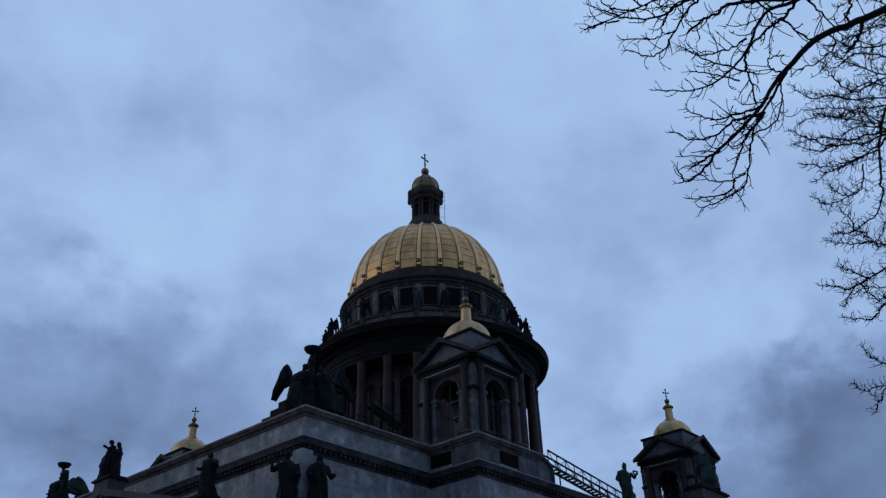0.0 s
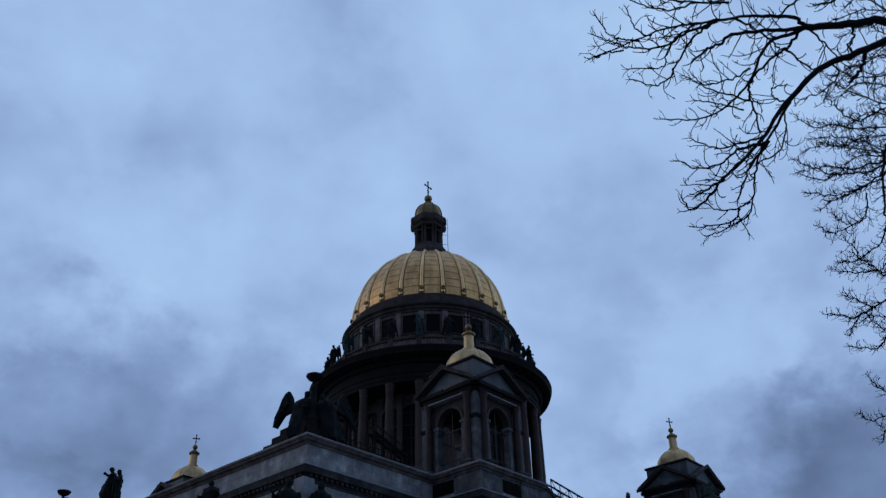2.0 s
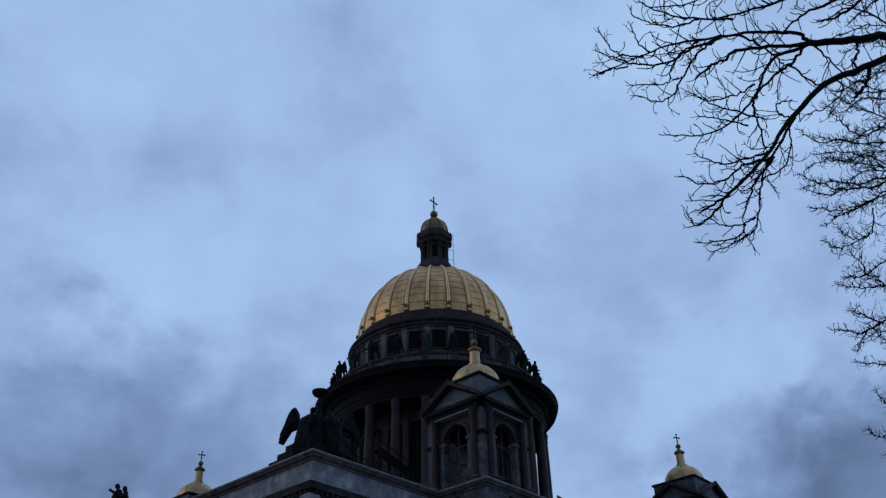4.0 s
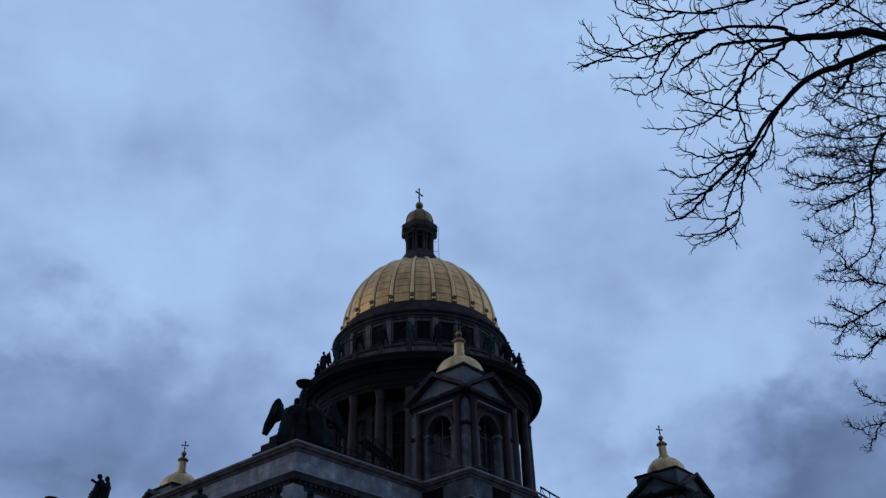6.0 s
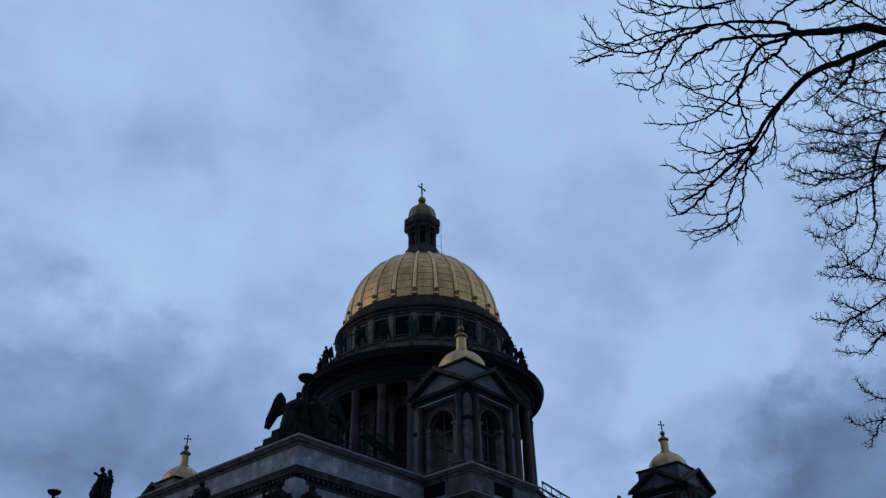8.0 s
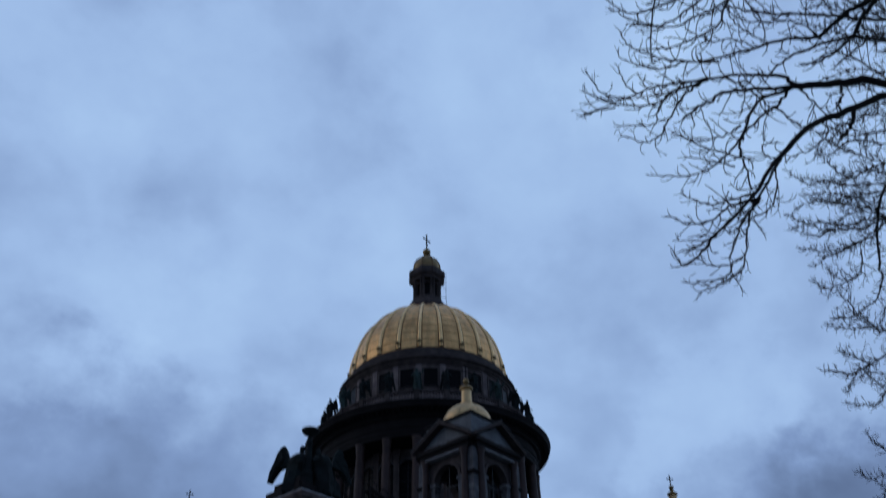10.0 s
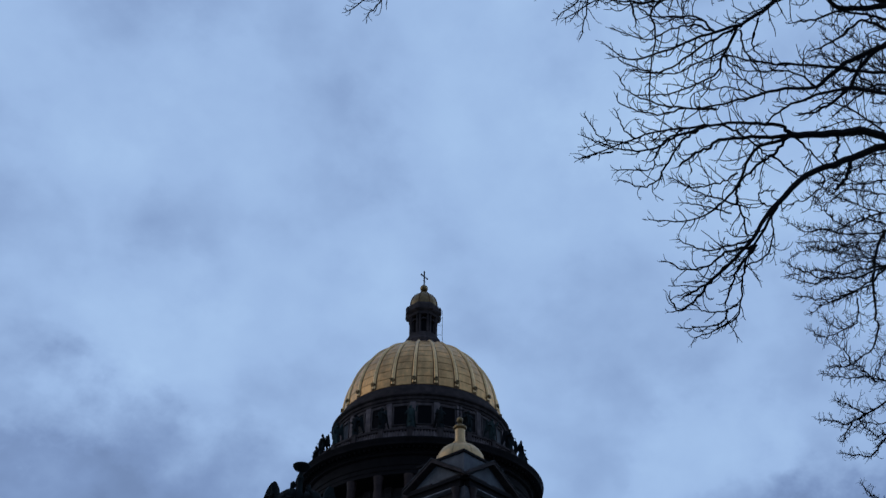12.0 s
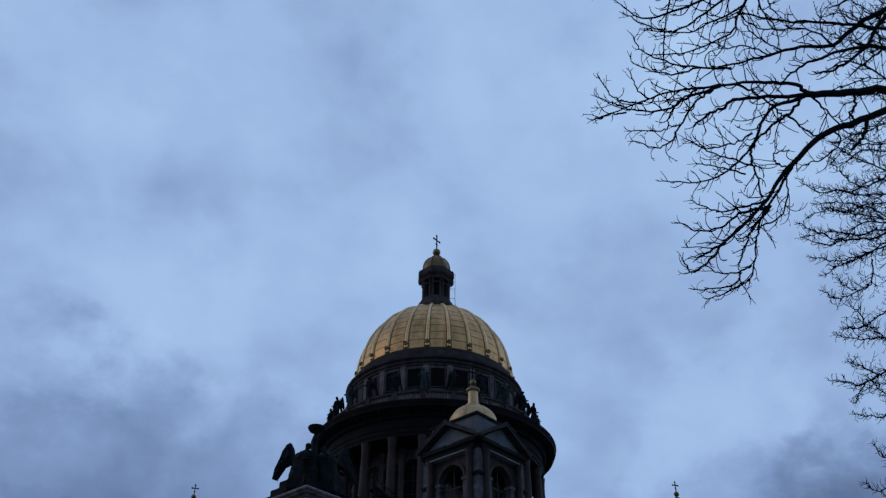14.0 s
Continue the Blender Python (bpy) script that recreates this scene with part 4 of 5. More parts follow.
# torch groups on the attic corners
def torch(x, y):
    root = tagged(new("bronze_torch"), "tall dark bronze torch stand with a wide bowl", "torch", "torches on the attic")
    root.location = (x, y, 32.3)
    bm = bmesh.new()
    lathe(bm, [(0.8, 0.0), (0.8, 0.9), (0.62, 1.0), (0.6, 2.0), (0.7, 2.2), (0.55, 2.5)], 10)
    part("pedestal", bm, BRONZE, root, "", True)
    bm = bmesh.new()
    lathe(bm, [(0.5, 2.5), (0.38, 3.2), (0.5, 3.6), (0.31, 4.2), (0.25, 5.3), (0.36, 5.45), (0.2, 5.7), (0.18, 6.12)], 12)
    part("shaft", bm, BRONZE, root, "", True)
    bm = bmesh.new()
    lathe(bm, [(0.18, 6.1), (0.34, 6.24), (0.66, 6.4), (0.88, 6.72), (0.86, 6.84), (0.5, 6.92), (0.25, 6.96)], 18)
    part("bowl", bm, BRONZE, root, "wide shallow bowl", True)


angel_left = figure_mesh("statue", 4.75, 31, wings=0.78, sweep_back=88, arm=0.45, stoop=0.5, bulk=1.5)
angel_right = figure_mesh("statue", 4.6, 32, wings=0.85, sweep_back=88, arm=0.45, stoop=0.5, bulk=1.6)
angel_spread = figure_mesh("statue", 4.9, 34, wings=0.95, sweep_back=80, arm=0.15, stoop=0.5, bulk=1.2, mat=VERDIGRIS)
# crouching figure added to fill the group's outline in the camera's view
kneeling = figure_mesh("statue", 3.3, 33, seated=True, arm=0.3)
for cx, cy, ax, ay, bx, by in ((-44.6, -25.8, -45.05, -24.5, -43.0, -26.2), (-44.4, 24.6, -44.9, 23.0, -43.0, 25.0)):
    torch(cx, cy)
    bm = bmesh.new()
    box(bm, cx - 1.3, cx + 4.4, cy - 1.0, cy + 1.2, 32.2, 32.6)
    box(bm, cx - 1.5, cx + 0.9, cy - 0.7, cy + 5.4, 32.2, 32.75)
    box(bm, cx - 1.3, cx + 0.7, cy - 0.5, cy + 4.4, 32.75, 33.4)
    box(bm, cx - 1.2, cx + 0.6, cy - 0.4, cy + 3.3, 33.4, 34.0)
    box(bm, cx - 1.1, cx + 3.0, cy - 0.8, cy + 0.6, 32.6, 33.4)
    part("group_plinth", bm, NEAR_BLACK, cathedral, "stepped plinth under the torch bearers")
    statue(kneeling, cx - 0.2, cy + 0.9, 33.1, -45, "dark bronze crouching figure, added to fill the gap beside a torch", group="crouching figures")
    statue(kneeling, cx + 2.9, cy - 0.1, 32.9, -20, "dark bronze crouching figure, added to fill out the torch group", group="crouching figures")
    statue(angel_left, ax, ay, 32.7 if cy < 0 else 32.3, math.degrees(math.atan2(cy - ay, cx - ax)) + 90, "dark bronze angel leaning on a torch, wings swept back", group="torch-bearing angels")
    if cy < 0:
        statue(angel_right, bx, by, 32.7, math.degrees(math.atan2(cy - by, cx - bx)) + 90, "dark bronze angel leaning on a torch, wings swept back", group="torch-bearing angels")
    else:
        statue(angel_spread, bx - 0.8, by, 32.6, math.degrees(math.atan2(cy - by, cx - bx)) + 90, "green-tinged bronze angel beside a torch, one wing spread level", group="torch-bearing angels")

# figures on the porch gables and on the main cornice
seated = figure_mesh("statue", 4.3, 41, seated=True, arm=0.4, bulk=0.82)
statue(seated, -50.3, 0.4, 30.53, -130, "dark bronze figure seated on the gable top, arm raised")
companion = figure_mesh("statue", 3.9, 42, arm=0.1, bulk=0.8)
statue(companion, -50.1, -0.55, 30.53, -110, "dark bronze figure standing close beside a seated one")
robed = figure_mesh("statue", 4.2, 43, arm=0.15)
statue(robed, -50.1, -18.5, 24.78, -60, "dark bronze robed figure on a gable corner")
statue(figure_mesh("statue", 4.3, 44, arm=0.3, mat=VERDIGRIS, hoop=0.2, bulk=0.85), -17.85, -43.45, 24.78, -45, "green patinated bronze robed figure holding an emblem")
statue(figure_mesh("statue", 4.5, 45, seated=True, arm=0.3, mat=VERDIGRIS, wings=0.32, sweep_back=60), 0.3, -43.6, 29.93, -20, "green patinated bronze seated winged figure on the gable top")
pier = bmesh.new()
box(pier, WEST - 1.1, WEST + 0.2, SOUTH - 1.1, SOUTH + 0.2, 21.9, 27.95)
part("corner_pier", pier, ASHLAR, cathedral, "pale marble pier at the attic corner")
statue(figure_mesh("statue", 5.6, 46, arm=0.32, hoop=0.34, hand=-1, bulk=0.88), WEST - 2.05, SOUTH - 0.3, 21.93, -40, "dark bronze robed figure raising a ring, beside a marble pier")
statue(figure_mesh("statue", 5.5, 47, arm=0.1, bulk=0.9), WEST + 0.3, SOUTH - 1.9, 21.93, -15, "dark bronze robed figure beside a marble pier")


# ---- bare trees ----
def spline(pts, per=5):
    """A smooth run through the points (Catmull-Rom)."""
    p = [pts[0] * 2 - pts[1]] + pts + [pts[-1] * 2 - pts[-2]]
    out = []
    for i in range(1, len(p) - 2):
        a, b, c, d = p[i - 1:i + 3]
        for k in range(per):
            t = k / per
            out.append(0.5 * (2 * b + (c - a) * t + (2 * a - 5 * b + 4 * c - d) * t * t + (3 * b - a - 3 * c + d) * t ** 3))
    return out + [pts[-1]]


class Crown:
    """A crown laid out on a plane square to the camera's view; span scales the twigs."""

    def __init__(self, root, view_plane, reach, span, seed, density, fine, forks, sway, girth):
        self.root, self.view_plane, self.reach, self.span, self.density, self.fine, self.forks, self.sway, self.girth = root, view_plane, reach, span, density, fine, forks, sway, girth
        self.rnd = random.Random(seed)
        self.twigs = bmesh.new()

    def place(self, x, y, z=0.0):
        z += 0.9 * self.span * noise.noise((x * 0.22 / self.span, y * 0.22 / self.span, 3.0))
        # reach is the camera distance; the scaling keeps points on their sight lines
        k = 1 - z / self.reach
        return self.view_plane @ Vector((x * k, y * k, z))


def twig(crown, start, heading, length, r, level):
    """A winding shoot whose tip tends to curl upwards; it forks twice."""
    rnd = crown.rnd
    n = 9 if level == 0 else 6
    pts, p, d = [start.copy()], start.copy(), heading.normalized()
    curl = rnd.uniform(0.0, 1.5)
    bend = rnd.uniform(-0.16, 0.16)
    for i in range(n):
        bend += rnd.uniform(-0.17, 0.17)
        d = Matrix.Rotation(bend, 3, "Z") @ d
        d += Vector((0, 0.06 * curl * (0.5 + i * 0.35), rnd.uniform(-0.15, 0.15)))
        d.normalize()
        bend *= 0.75
        p = p + d * (length / n)
        pts.append(p.copy())
    tube(crown.twigs, [crown.place(*q) for q in pts], [r * (1 - 0.42 * i / n) for i in range(n + 1)], 4 if level == 0 else 3)
    if level < 2:
        count = int(round(length / crown.span * (5.2 if level == 0 else crown.forks) * rnd.uniform(0.6, 1.1)))
        side = rnd.choice((-1, 1))
        for c in range(min(count, 8)):
            i = rnd.randint(1, n - 1)
            along = (pts[i + 1] - pts[i]).normalized()
            side = -side
            h = Matrix.Rotation(side * radians(rnd.uniform(20, 55)), 3, "Z") @ along
            h.z += rnd.uniform(-0.3, 0.3)
            twig(crown, pts[i], h, length * rnd.uniform(0.2, 0.52) * (1 - 0.4 * i / n), r * 0.76, level + 1)


def bough(crown, r0, r1, *run):
    """One limb through points of the crown's plane, thick end first, with its twigs."""
    rnd = crown.rnd
    flat = spline([Vector((x, y, 0)) for x, y in run])
    wob = crown.sway * crown.span
    r0, r1 = r0 * crown.girth, r1 * crown.girth
    flat = [p + Vector((rnd.uniform(-wob, wob), rnd.uniform(-wob, wob), 0)) if 0 < i < len(flat) - 1 else p for i, p in enumerate(flat)]
    n = len(flat) - 1
    bm = bmesh.new()
    tube(bm, [crown.place(*p) for p in flat], [r0 + (r1 - r0) * (i / n) ** 0.62 for i in range(n + 1)], 8)
    part("limb", bm, BARK, crown.root, "", True)
    total = sum((b - a).length for a, b in zip(flat, flat[1:]))
    gone, due = 0.0, 0.25 * crown.span
    side = rnd.choice((-1, 1))
    for i in range(n):
        a, b = flat[i], flat[i + 1]
        gone += (b - a).length
        while gone > due:
            share = due / total
            radius = r0 + (r1 - r0) * share
            thin = radius < 0.045 * crown.span
            due += crown.span * rnd.uniform(0.10, 0.26) / crown.density * (1.0 if thin else 1.8)
            if share < 0.12:
                continue
            side = -side if rnd.random() < 0.75 else side
            turn = Matrix.Rotation(side * radians(rnd.uniform(22, 58)), 3, "Z")
            h = turn @ (b - a).normalized()
            h.z = rnd.uniform(-0.35, 0.35)
            size = crown.span * rnd.uniform(0.22, 0.85) * (0.3 + 0.7 * (1 - share))
            twig(crown, a.lerp(b, 0.5), h, size, min(radius * 0.6, crown.fine), 0)
    # the tip goes on as fine twigs
    for k in range(3):
        turn = Matrix.Rotation(radians(rnd.uniform(-40, 40)), 3, "Z")
        twig(crown, flat[-1], turn @ (flat[-1] - flat[-2]).normalized(), crown.span * rnd.uniform(0.08, 0.2), min(r1 * 0.8, crown.fine * 0.8), 1)


def trunk(crown, foot, top, r0, r1):
    bm = bmesh.new()
    f, t = Vector(foot), Vector(top)
    pts = [f + (t - f) * k / 10 + Vector((0.12 * math.sin(k * 1.1), 0.12 * math.cos(k * 0.9), 0)) * (k / 10) for k in range(11)]
    tube(bm, pts, [r0 * 1.5] + [r0 + (r1 - r0) * k / 10 for k in range(1, 11)], 14)
    part("trunk", bm, BARK, crown.root, "", True)


def close_crown(crown):
    tagged(part("fine_growth", crown.twigs, BARK, crown.root, "", True), kind="stuff")


# camera's turn late in its path; limbs are placed to fit that view
VIEW_TURN = (90 + 39.57, -0.27, -48.91)
near_root = tagged(new("bare_tree"), "bare winter tree with dark crooked overhanging limbs", "tree")
far_root = tagged(new("bare_tree"), "bare winter tree with dense fine twigs", "tree")
near_tree = Crown(near_root, Matrix.Translation((-87.10, -81.55, 11.19)) @ pose(0, 0, 0, *VIEW_TURN), 15.0, 1.0, 5, 1.5, 0.0112, 2.7, 0.02, 1.0)
far_tree = Crown(far_root, Matrix.Translation((-80.73, -75.95, 18.20)) @ pose(0, 0, 0, *VIEW_TURN), 26.0, 1.05, 9, 4.4, 0.0098, 6.0, 0.05, 0.78)
bough(near_tree, 0.105, 0.057, (10.68, 0.11), (9.15, 1.35), (8.20, 1.56), (7.51, 1.66), (7.00, 1.79), (6.52, 1.74), (5.85, 1.73))
bough(near_tree, 0.043, 0.010, (5.85, 1.75), (5.63, 1.89), (5.04, 1.94), (4.37, 1.88), (3.70, 1.81), (3.17, 1.64), (2.40, 1.37))
bough(near_tree, 0.029, 0.010, (4.41, 1.87), (3.84, 1.66), (3.60, 1.51), (3.03, 1.47), (2.69, 1.59), (2.36, 1.71))
bough(near_tree, 0.024, 0.014, (4.70, 1.90), (4.99, 1.75), (5.32, 1.49), (5.44, 1.39))
bough(near_tree, 0.024, 0.010, (4.29, 1.81), (4.03, 1.62), (3.74, 1.21), (3.60, 0.97), (3.36, 0.85), (2.97, 0.97))
bough(near_tree, 0.019, 0.010, (4.03, 1.81), (3.71, 1.62), (3.55, 1.30), (3.50, 1.16), (2.95, 1.14))
bough(near_tree, 0.038, 0.019, (5.85, 1.71), (5.32, 1.69), (4.65, 1.64), (4.48, 1.50), (4.25, 1.43), (3.98, 1.21))
bough(near_tree, 0.036, 0.010, (5.85, 1.71), (5.23, 1.46), (4.99, 0.92), (4.65, 0.54), (4.17, 0.28), (3.48, 0.30))
bough(near_tree, 0.029, 0.014, (4.97, 0.92), (4.94, 0.68), (5.04, 0.39), (5.13, 0.01))
bough(near_tree, 0.029, 0.019, (5.80, 1.69), (5.56, 1.39), (5.28, 1.21), (4.97, 0.90))
bough(near_tree, 0.019, 0.010, (4.96, 1.08), (4.65, 0.92), (4.22, 0.84), (3.87, 0.99))
bough(near_tree, 0.096, 0.043, (10.68, 0.11), (8.77, 1.45), (7.51, 1.52), (6.76, 1.28), (6.09, 1.00), (5.51, 0.44))
bough(near_tree, 0.041, 0.012, (5.51, 0.44), (5.13, -0.13), (4.51, -0.74), (4.22, -1.09), (3.98, -1.24), (3.81, -1.04))
bough(near_tree, 0.029, 0.010, (5.63, 0.51), (5.40, 0.12), (5.13, -0.33), (5.04, -0.76), (4.97, -1.31), (4.56, -1.59), (4.25, -1.70))
bough(near_tree, 0.019, 0.010, (4.97, -1.14), (4.75, -1.25), (4.46, -1.28), (4.19, -1.14))
bough(near_tree, 0.019, 0.010, (4.80, -1.25), (4.68, -1.45), (4.37, -1.52), (4.04, -1.54))
bough(near_tree, 0.024, 0.014, (5.28, -0.13), (4.96, -0.56), (4.87, -0.76), (4.75, -1.11))
bough(near_tree, 0.024, 0.010, (5.18, -0.04), (4.84, -0.14), (4.37, -0.21), (3.98, -0.04))
bough(near_tree, 0.029, 0.010, (5.23, -0.16), (4.75, -0.26), (4.51, -0.45), (4.08, -0.55), (3.79, -0.42))
bough(near_tree, 0.024, 0.019, (4.53, -0.74), (4.27, -0.90), (4.06, -1.00))
bough(near_tree, 0.014, 0.014, (5.53, 0.37), (5.55, 0.06), (5.47, -0.28), (5.13, -0.47))
bough(near_tree, 0.038, 0.029, (6.86, 1.27), (6.83, 1.06), (6.71, 0.89), (6.62, 0.80))
bough(near_tree, 0.024, 0.019, (6.63, 1.73), (6.66, 1.52), (6.57, 1.38), (6.73, 1.28))
bough(near_tree, 0.057, 0.010, (7.43, 5.28), (6.47, 4.80), (5.80, 4.19), (5.13, 3.65), (4.46, 3.44), (3.70, 3.14), (3.12, 3.01), (2.72, 3.26))
bough(near_tree, 0.024, 0.010, (4.94, 3.53), (4.37, 3.24), (3.84, 2.88), (3.50, 2.79), (3.12, 2.93), (2.88, 3.05))
bough(near_tree, 0.029, 0.010, (4.94, 3.55), (4.72, 3.07), (4.56, 2.74), (3.89, 2.45), (3.26, 2.40))
bough(near_tree, 0.019, 0.010, (4.78, 3.20), (4.27, 2.93), (3.79, 2.76), (3.22, 2.81))
bough(near_tree, 0.024, 0.010, (4.56, 3.46), (4.27, 3.57), (3.93, 3.54), (3.41, 3.34), (2.91, 3.50))
bough(near_tree, 0.024, 0.010, (4.56, 3.48), (4.27, 3.72), (3.60, 3.72), (3.26, 3.89), (2.98, 3.95))
bough(near_tree, 0.077, 0.014, (10.68, 1.35), (8.77, 3.74), (7.51, 3.26), (6.76, 2.92), (6.28, 2.54), (5.61, 2.48), (4.94, 2.31), (4.37, 2.19))
bough(near_tree, 0.038, 0.014, (8.00, 2.69), (7.05, 2.81), (6.09, 2.92), (5.47, 2.93), (4.75, 3.07))
bough(near_tree, 0.053, 0.014, (7.81, 3.46), (7.14, 3.00), (6.84, 2.52), (6.38, 2.16), (6.04, 2.07))
bough(near_tree, 0.077, 0.024, (9.25, 3.55), (7.81, 3.93), (7.05, 3.84), (6.57, 3.91), (6.33, 4.22), (6.28, 4.51))
bough(near_tree, 0.057, 0.019, (9.25, 3.84), (7.81, 3.93), (6.86, 4.09), (6.28, 4.15), (5.90, 4.22), (5.51, 4.32))
bough(near_tree, 0.024, 0.010, (4.08, 4.51), (3.52, 3.84), (3.58, 3.41), (3.48, 2.79), (3.48, 2.21))
bough(near_tree, 0.024, 0.014, (3.03, 4.51), (3.14, 3.98), (3.24, 3.63))
bough(near_tree, 0.029, 0.010, (4.27, 4.27), (3.84, 4.03), (3.31, 3.96), (2.64, 4.01), (2.07, 3.72))
bough(near_tree, 0.019, 0.010, (2.93, 4.80), (2.55, 4.32), (2.31, 4.03), (1.92, 3.72))
bough(near_tree, 0.019, 0.010, (-0.42, 5.08), (-0.90, 4.51), (-1.24, 4.13), (-1.62, 3.84))
bough(near_tree, 0.019, 0.010, (-0.80, 4.80), (-0.90, 4.32), (-1.09, 3.98), (-1.28, 3.79))
bough(near_tree, 0.019, 0.010, (2.64, 4.70), (2.45, 4.32), (2.40, 3.84), (2.34, 3.46))
bough(near_tree, 0.048, 0.014, (8.77, 2.31), (7.51, 2.40), (6.86, 2.50), (6.18, 2.36), (5.71, 2.16), (5.42, 1.92))
bough(near_tree, 0.038, 0.014, (8.77, 3.07), (7.51, 3.50), (7.05, 3.65), (6.66, 3.36), (6.28, 3.17))
bough(near_tree, 0.043, 0.014, (8.77, 4.41), (7.51, 4.13), (7.14, 4.32), (6.86, 4.61))
bough(near_tree, 0.034, 0.014, (8.20, 3.65), (7.51, 3.65), (7.14, 3.74), (6.66, 3.79), (6.18, 3.65), (5.95, 3.63))
bough(near_tree, 0.034, 0.010, (6.09, 4.51), (5.42, 4.27), (4.94, 4.13), (4.46, 4.17), (3.89, 4.03))
bough(near_tree, 0.029, 0.010, (7.51, 4.17), (6.66, 4.22), (5.90, 4.08), (5.32, 3.84), (4.94, 3.65))
bough(near_tree, 0.024, 0.010, (5.90, 1.73), (6.18, 1.45), (6.57, 1.06))
bough(near_tree, 0.024, 0.010, (5.51, 1.40), (5.80, 1.16), (6.09, 0.99))
bough(near_tree, 0.019, 0.010, (6.28, 2.53), (5.90, 2.79), (5.42, 2.79), (5.04, 2.83), (4.80, 2.98))
bough(near_tree, 0.019, 0.010, (7.43, 1.78), (6.86, 2.16), (6.47, 2.26), (6.09, 2.07))
bough(near_tree, 0.019, 0.010, (6.28, 1.16), (6.42, 0.92), (6.18, 0.68), (5.80, 0.54))
bough(near_tree, 0.019, 0.010, (5.61, 0.49), (5.37, 0.58), (5.32, 0.73), (5.51, 0.78))
bough(near_tree, 0.014, 0.010, (1.97, 4.61), (1.78, 4.27), (1.59, 4.11))
bough(near_tree, 0.022, 0.010, (4.60, 2.16), (4.05, 2.18), (3.50, 2.30), (3.10, 2.48), (2.98, 2.68))
bough(near_tree, 0.019, 0.010, (4.05, 2.18), (3.60, 2.08), (3.20, 2.16), (2.93, 2.30))
bough(near_tree, 0.019, 0.010, (4.95, 0.55), (4.50, 0.70), (4.20, 0.80), (4.02, 0.98))
bough(near_tree, 0.017, 0.010, (3.12, 1.60), (2.85, 1.62), (2.62, 1.72), (2.40, 2.02))
bough(near_tree, 0.015, 0.010, (3.22, 1.66), (3.02, 1.86), (2.91, 2.12))
bough(near_tree, 0.017, 0.010, (2.85, 1.45), (2.55, 1.42), (2.32, 1.34))
bough(near_tree, 0.015, 0.010, (5.45, 2.45), (5.10, 2.62), (4.85, 2.85), (4.75, 3.05))
bough(near_tree, 0.015, 0.010, (5.20, 2.38), (4.80, 2.55), (4.50, 2.50), (4.20, 2.65))
bough(near_tree, 0.017, 0.010, (4.85, 0.40), (4.40, 0.52), (4.05, 0.58))
bough(near_tree, 0.019, 0.010, (5.00, 3.50), (5.08, 3.15), (5.30, 2.85), (5.38, 2.60))
bough(near_tree, 0.019, 0.010, (5.30, 3.70), (5.20, 3.25), (5.35, 3.05))

bough(far_tree, 0.058, 0.017, (15.53, -0.48), (13.01, -0.90), (11.88, -1.23), (11.05, -1.19), (10.42, -0.95), (9.97, -0.75))
bough(far_tree, 0.058, 0.017, (15.53, -0.48), (13.01, -0.81), (11.72, -1.08), (10.89, -0.98), (10.06, -1.15))
bough(far_tree, 0.050, 0.017, (12.96, -0.93), (12.38, -1.48), (11.55, -1.81), (10.72, -2.27))
bough(far_tree, 0.033, 0.017, (12.55, -1.31), (11.72, -1.73), (11.05, -1.84), (10.31, -1.73))
bough(far_tree, 0.041, 0.017, (15.20, 0.35), (12.21, 0.10), (11.05, 0.18), (10.39, 0.22), (9.97, 0.55))
bough(far_tree, 0.050, 0.017, (15.20, 1.01), (13.01, 0.76), (11.88, 0.32), (11.22, 0.68), (10.89, 1.01))
bough(far_tree, 0.033, 0.017, (13.01, -0.15), (11.88, -0.23), (11.05, -0.15), (10.47, -0.18))
bough(far_tree, 0.033, 0.017, (13.01, 0.68), (12.05, 0.93), (11.38, 1.26), (10.89, 1.59))
bough(far_tree, 0.075, 0.025, (15.20, 1.01), (13.01, 0.18), (12.63, -0.98), (12.63, -2.14), (12.75, -2.72), (12.55, -3.30), (11.97, -3.77))
bough(far_tree, 0.033, 0.017, (11.97, -3.77), (11.72, -3.30), (11.52, -3.10))
bough(far_tree, 0.033, 0.017, (11.97, -3.77), (11.58, -3.83), (11.27, -3.82))
bough(far_tree, 0.050, 0.017, (14.21, -4.55), (13.01, -4.26), (12.46, -4.13), (11.72, -4.13), (11.10, -4.03))
bough(far_tree, 0.033, 0.017, (12.68, -4.30), (12.38, -3.97), (12.01, -3.77), (11.72, -3.55))
bough(far_tree, 0.058, 0.017, (14.87, -4.13), (13.01, -4.88), (11.97, -5.46), (11.38, -5.46), (10.92, -5.36))
bough(far_tree, 0.033, 0.017, (12.46, -5.24), (11.97, -5.00), (11.47, -4.83))
bough(far_tree, 0.033, 0.017, (11.97, -5.46), (11.80, -5.79), (11.72, -6.04))
bough(far_tree, 0.058, 0.017, (14.87, -5.29), (13.01, -5.96), (12.63, -6.41), (12.13, -6.42), (11.68, -6.39))
bough(far_tree, 0.025, 0.017, (13.01, -5.46), (12.21, -5.54), (11.88, -5.79))
bough(far_tree, 0.041, 0.017, (14.87, -5.63), (13.01, -5.87), (12.55, -5.79), (12.05, -5.29))
bough(far_tree, 0.033, 0.017, (12.13, -1.81), (12.10, -2.51), (11.38, -2.89), (10.97, -2.92), (10.69, -2.72))
bough(far_tree, 0.025, 0.017, (11.72, -2.72), (11.42, -2.61), (11.14, -2.39))
bough(far_tree, 0.041, 0.017, (14.87, -8.20), (13.20, -7.90), (12.55, -7.62), (12.25, -7.28))
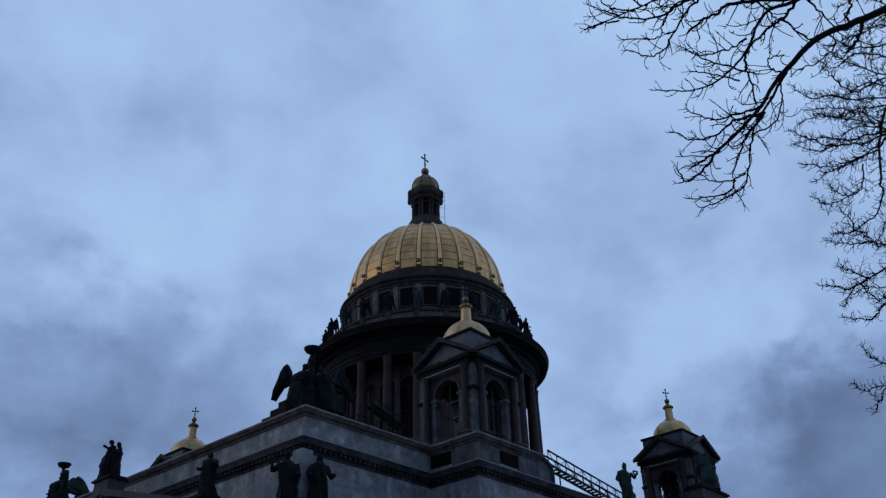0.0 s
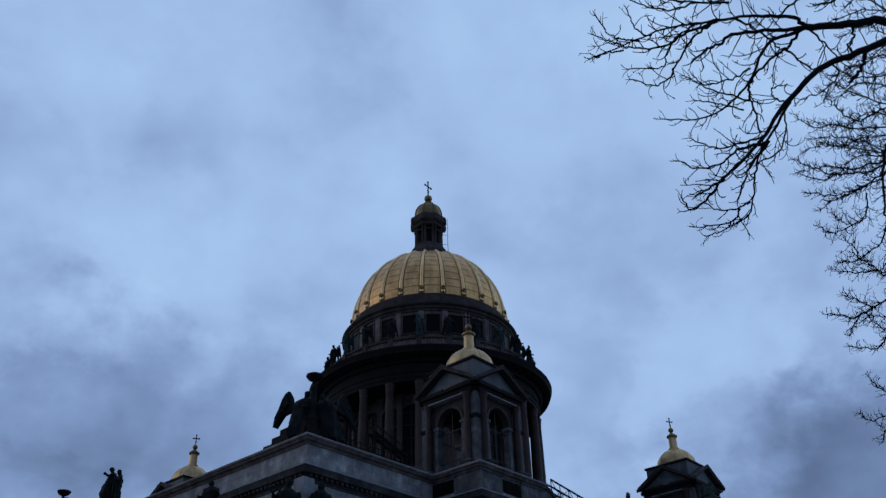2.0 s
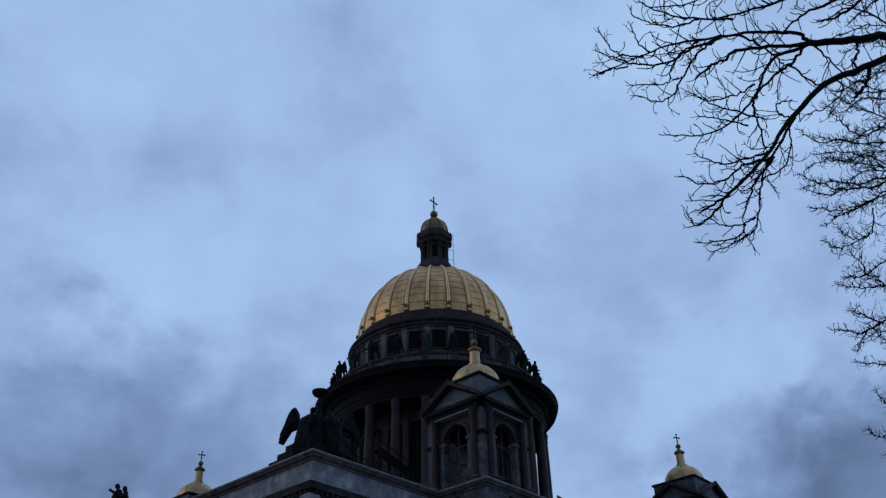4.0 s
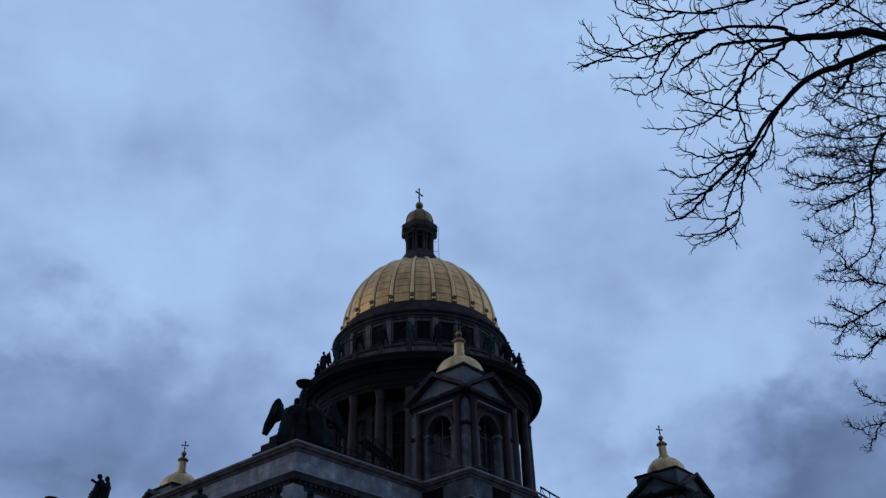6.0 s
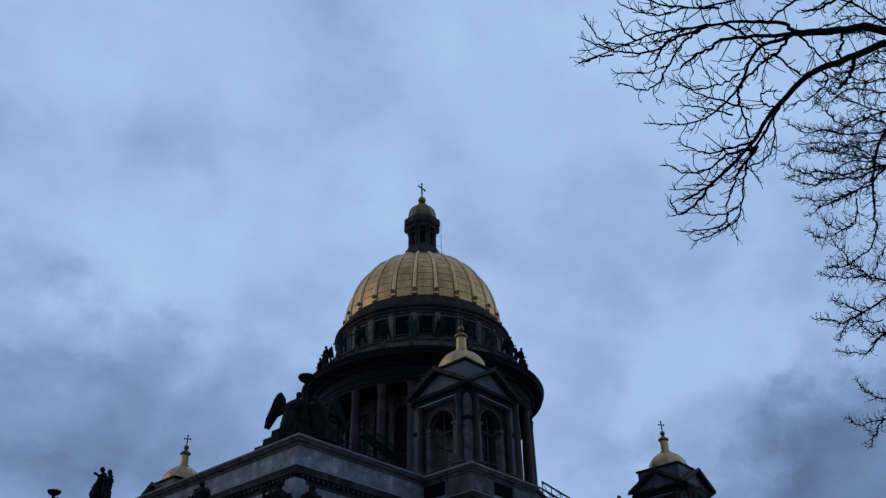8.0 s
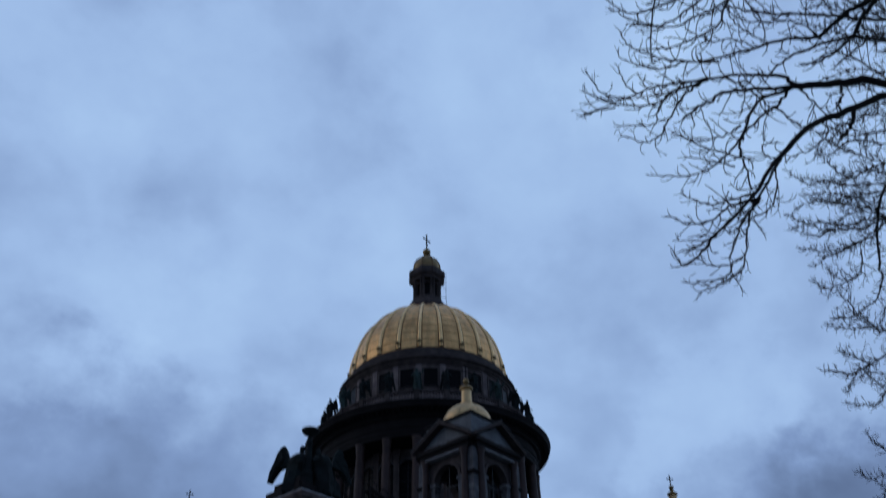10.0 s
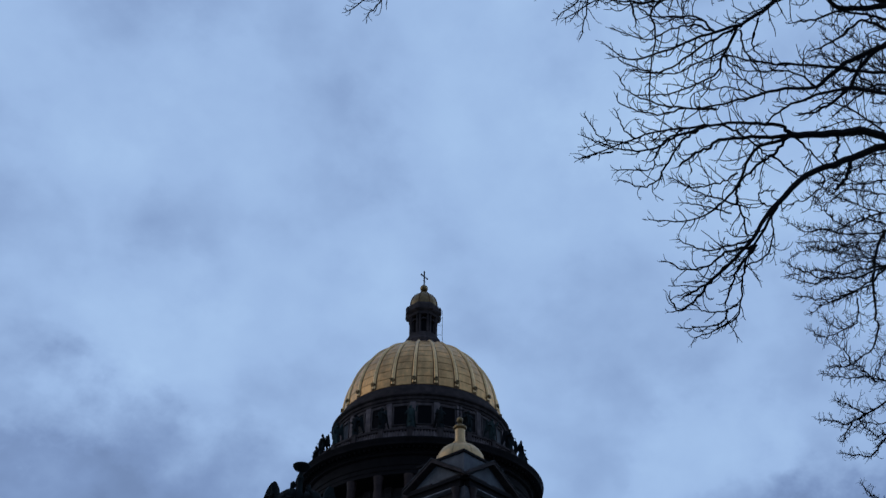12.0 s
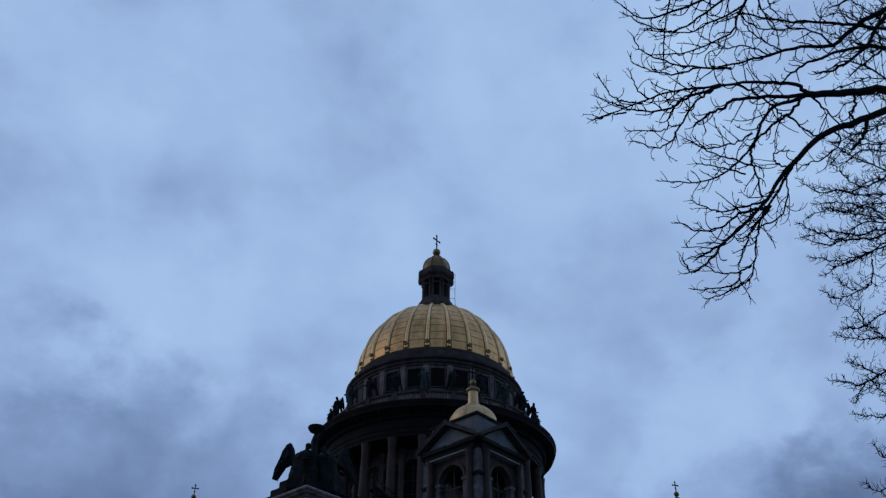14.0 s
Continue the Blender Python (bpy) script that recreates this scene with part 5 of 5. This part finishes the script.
bough(far_tree, 0.041, 0.017, (14.87, -8.20), (13.25, -8.48), (12.46, -8.68), (12.02, -8.45))
bough(far_tree, 0.033, 0.017, (13.12, -8.48), (12.90, -8.92), (12.74, -9.38))
bough(far_tree, 0.050, 0.017, (15.20, 2.34), (13.01, 1.68), (11.88, 1.51), (11.22, 1.76))
bough(far_tree, 0.050, 0.017, (15.20, 2.34), (13.01, 2.51), (12.21, 2.17), (11.55, 1.84))
bough(far_tree, 0.075, 0.025, (15.53, 3.17), (13.01, 4.41), (12.05, 4.08), (11.38, 3.50))
bough(far_tree, 0.041, 0.017, (15.20, 3.17), (13.01, 3.34), (11.88, 3.42), (10.89, 3.09))
bough(far_tree, 0.041, 0.017, (14.37, 5.16), (13.01, 4.83), (11.88, 5.33), (11.05, 5.99))
bough(far_tree, 0.041, 0.017, (14.87, -2.97), (13.54, -2.64), (13.01, -3.30), (12.63, -4.13))
bough(far_tree, 0.033, 0.015, (13.40, -0.70), (12.55, -0.62), (11.56, -0.52), (10.80, -0.38), (10.20, -0.60))
bough(far_tree, 0.050, 0.015, (14.50, 3.40), (12.90, 4.20), (11.90, 4.90), (11.10, 5.30), (10.50, 5.20))
bough(far_tree, 0.033, 0.015, (13.40, 4.60), (12.40, 5.50), (11.60, 6.10), (11.00, 6.30))
bough(far_tree, 0.033, 0.015, (14.30, 5.20), (13.20, 5.80), (12.50, 6.40))
bough(far_tree, 0.033, 0.015, (13.00, 4.30), (11.80, 4.40), (10.90, 4.70), (10.30, 4.90))
bough(far_tree, 0.041, 0.015, (14.50, 0.90), (12.90, 1.20), (11.90, 1.35), (11.20, 1.00), (10.70, 1.25))
bough(far_tree, 0.041, 0.015, (14.50, 1.80), (13.00, 2.10), (12.00, 2.00), (11.30, 1.50), (10.90, 1.00))
bough(far_tree, 0.033, 0.015, (13.20, 0.30), (12.20, 0.50), (11.30, 0.15), (10.50, 0.35))
bough(far_tree, 0.033, 0.015, (13.00, -0.90), (11.90, -0.75), (11.00, -1.40), (10.20, -1.20))
bough(far_tree, 0.028, 0.015, (12.80, 2.60), (12.00, 3.00), (11.20, 2.70))
bough(far_tree, 0.028, 0.015, (12.60, -0.60), (11.90, -0.30), (11.30, -0.42), (10.70, -0.30))

trunk(near_tree, (-79.83, -90.05, 0), (-80.13, -89.65, 11.33), 0.38, 0.2)
trunk(far_tree, (-69.99, -87.86, 0), (-70.29, -87.46, 17.90), 0.42, 0.2)
close_crown(near_tree)
close_crown(far_tree)


# ---- ashlar facing of the attic: blocks a finger's breadth proud of the wall, in running bond ----
def block_face(parent, x0, y0, x1, y1, z0, z1, rows, width):
    a, b = Vector((x0, y0, 0)), Vector((x1, y1, 0))
    d = (b - a).normalized()
    length = (b - a).length
    cols = max(1, round(length / width))
    w, h = length / cols, (z1 - z0) / rows
    turn = Matrix.Rotation(math.atan2(d.y, d.x), 4, "Z")
    sizes = {}
    for full in (w, w / 2):
        bm = bmesh.new()
        box(bm, 0.01, full - 0.01, -0.02, 0.05, 0.01, h - 0.01)
        sizes[full] = finish("ashlar_block", bm, BLOCK)
    for row in range(rows):
        starts = [(k * w, w) for k in range(cols)] if row % 2 == 0 else [(0, w / 2)] + [(w / 2 + k * w, w) for k in range(cols - 1)] + [(length - w / 2, w / 2)]
        for at, full in starts:
            o = part("ashlar_block", sizes[full], BLOCK, parent)
            o.matrix_basis = Matrix.Translation(a + d * at + Vector((0, 0, z0 + row * h))) @ turn


attic_wall, parapet = bpy.data.objects["attic_wall"], bpy.data.objects["parapet"]
TOWER_SIDE = -(TOWER_X + POD)
block_face(parapet, WEST, NORTH, WEST, SOUTH, 29.84, 31.53, 2, 2.3)
block_face(parapet, WEST, SOUTH, TOWER_SIDE, SOUTH, 29.84, 31.53, 2, 2.3)
block_face(attic_wall, WEST, 4.0, WEST, SOUTH + 0.3, 22.9, 27.95, 5, 2.3)
block_face(attic_wall, WEST + 0.3, SOUTH, TOWER_SIDE, SOUTH, 22.9, 27.95, 5, 2.3)
block_face(attic_wall, TOWER_SIDE, SOUTH, TOWER_SIDE, -(TOWER_Y + POD), 22.9, 27.95, 5, 2.3)
block_face(attic_wall, TOWER_SIDE, -(TOWER_Y + POD), -9.0, -(TOWER_Y + POD), 24.9, 27.95, 3, 2.3)
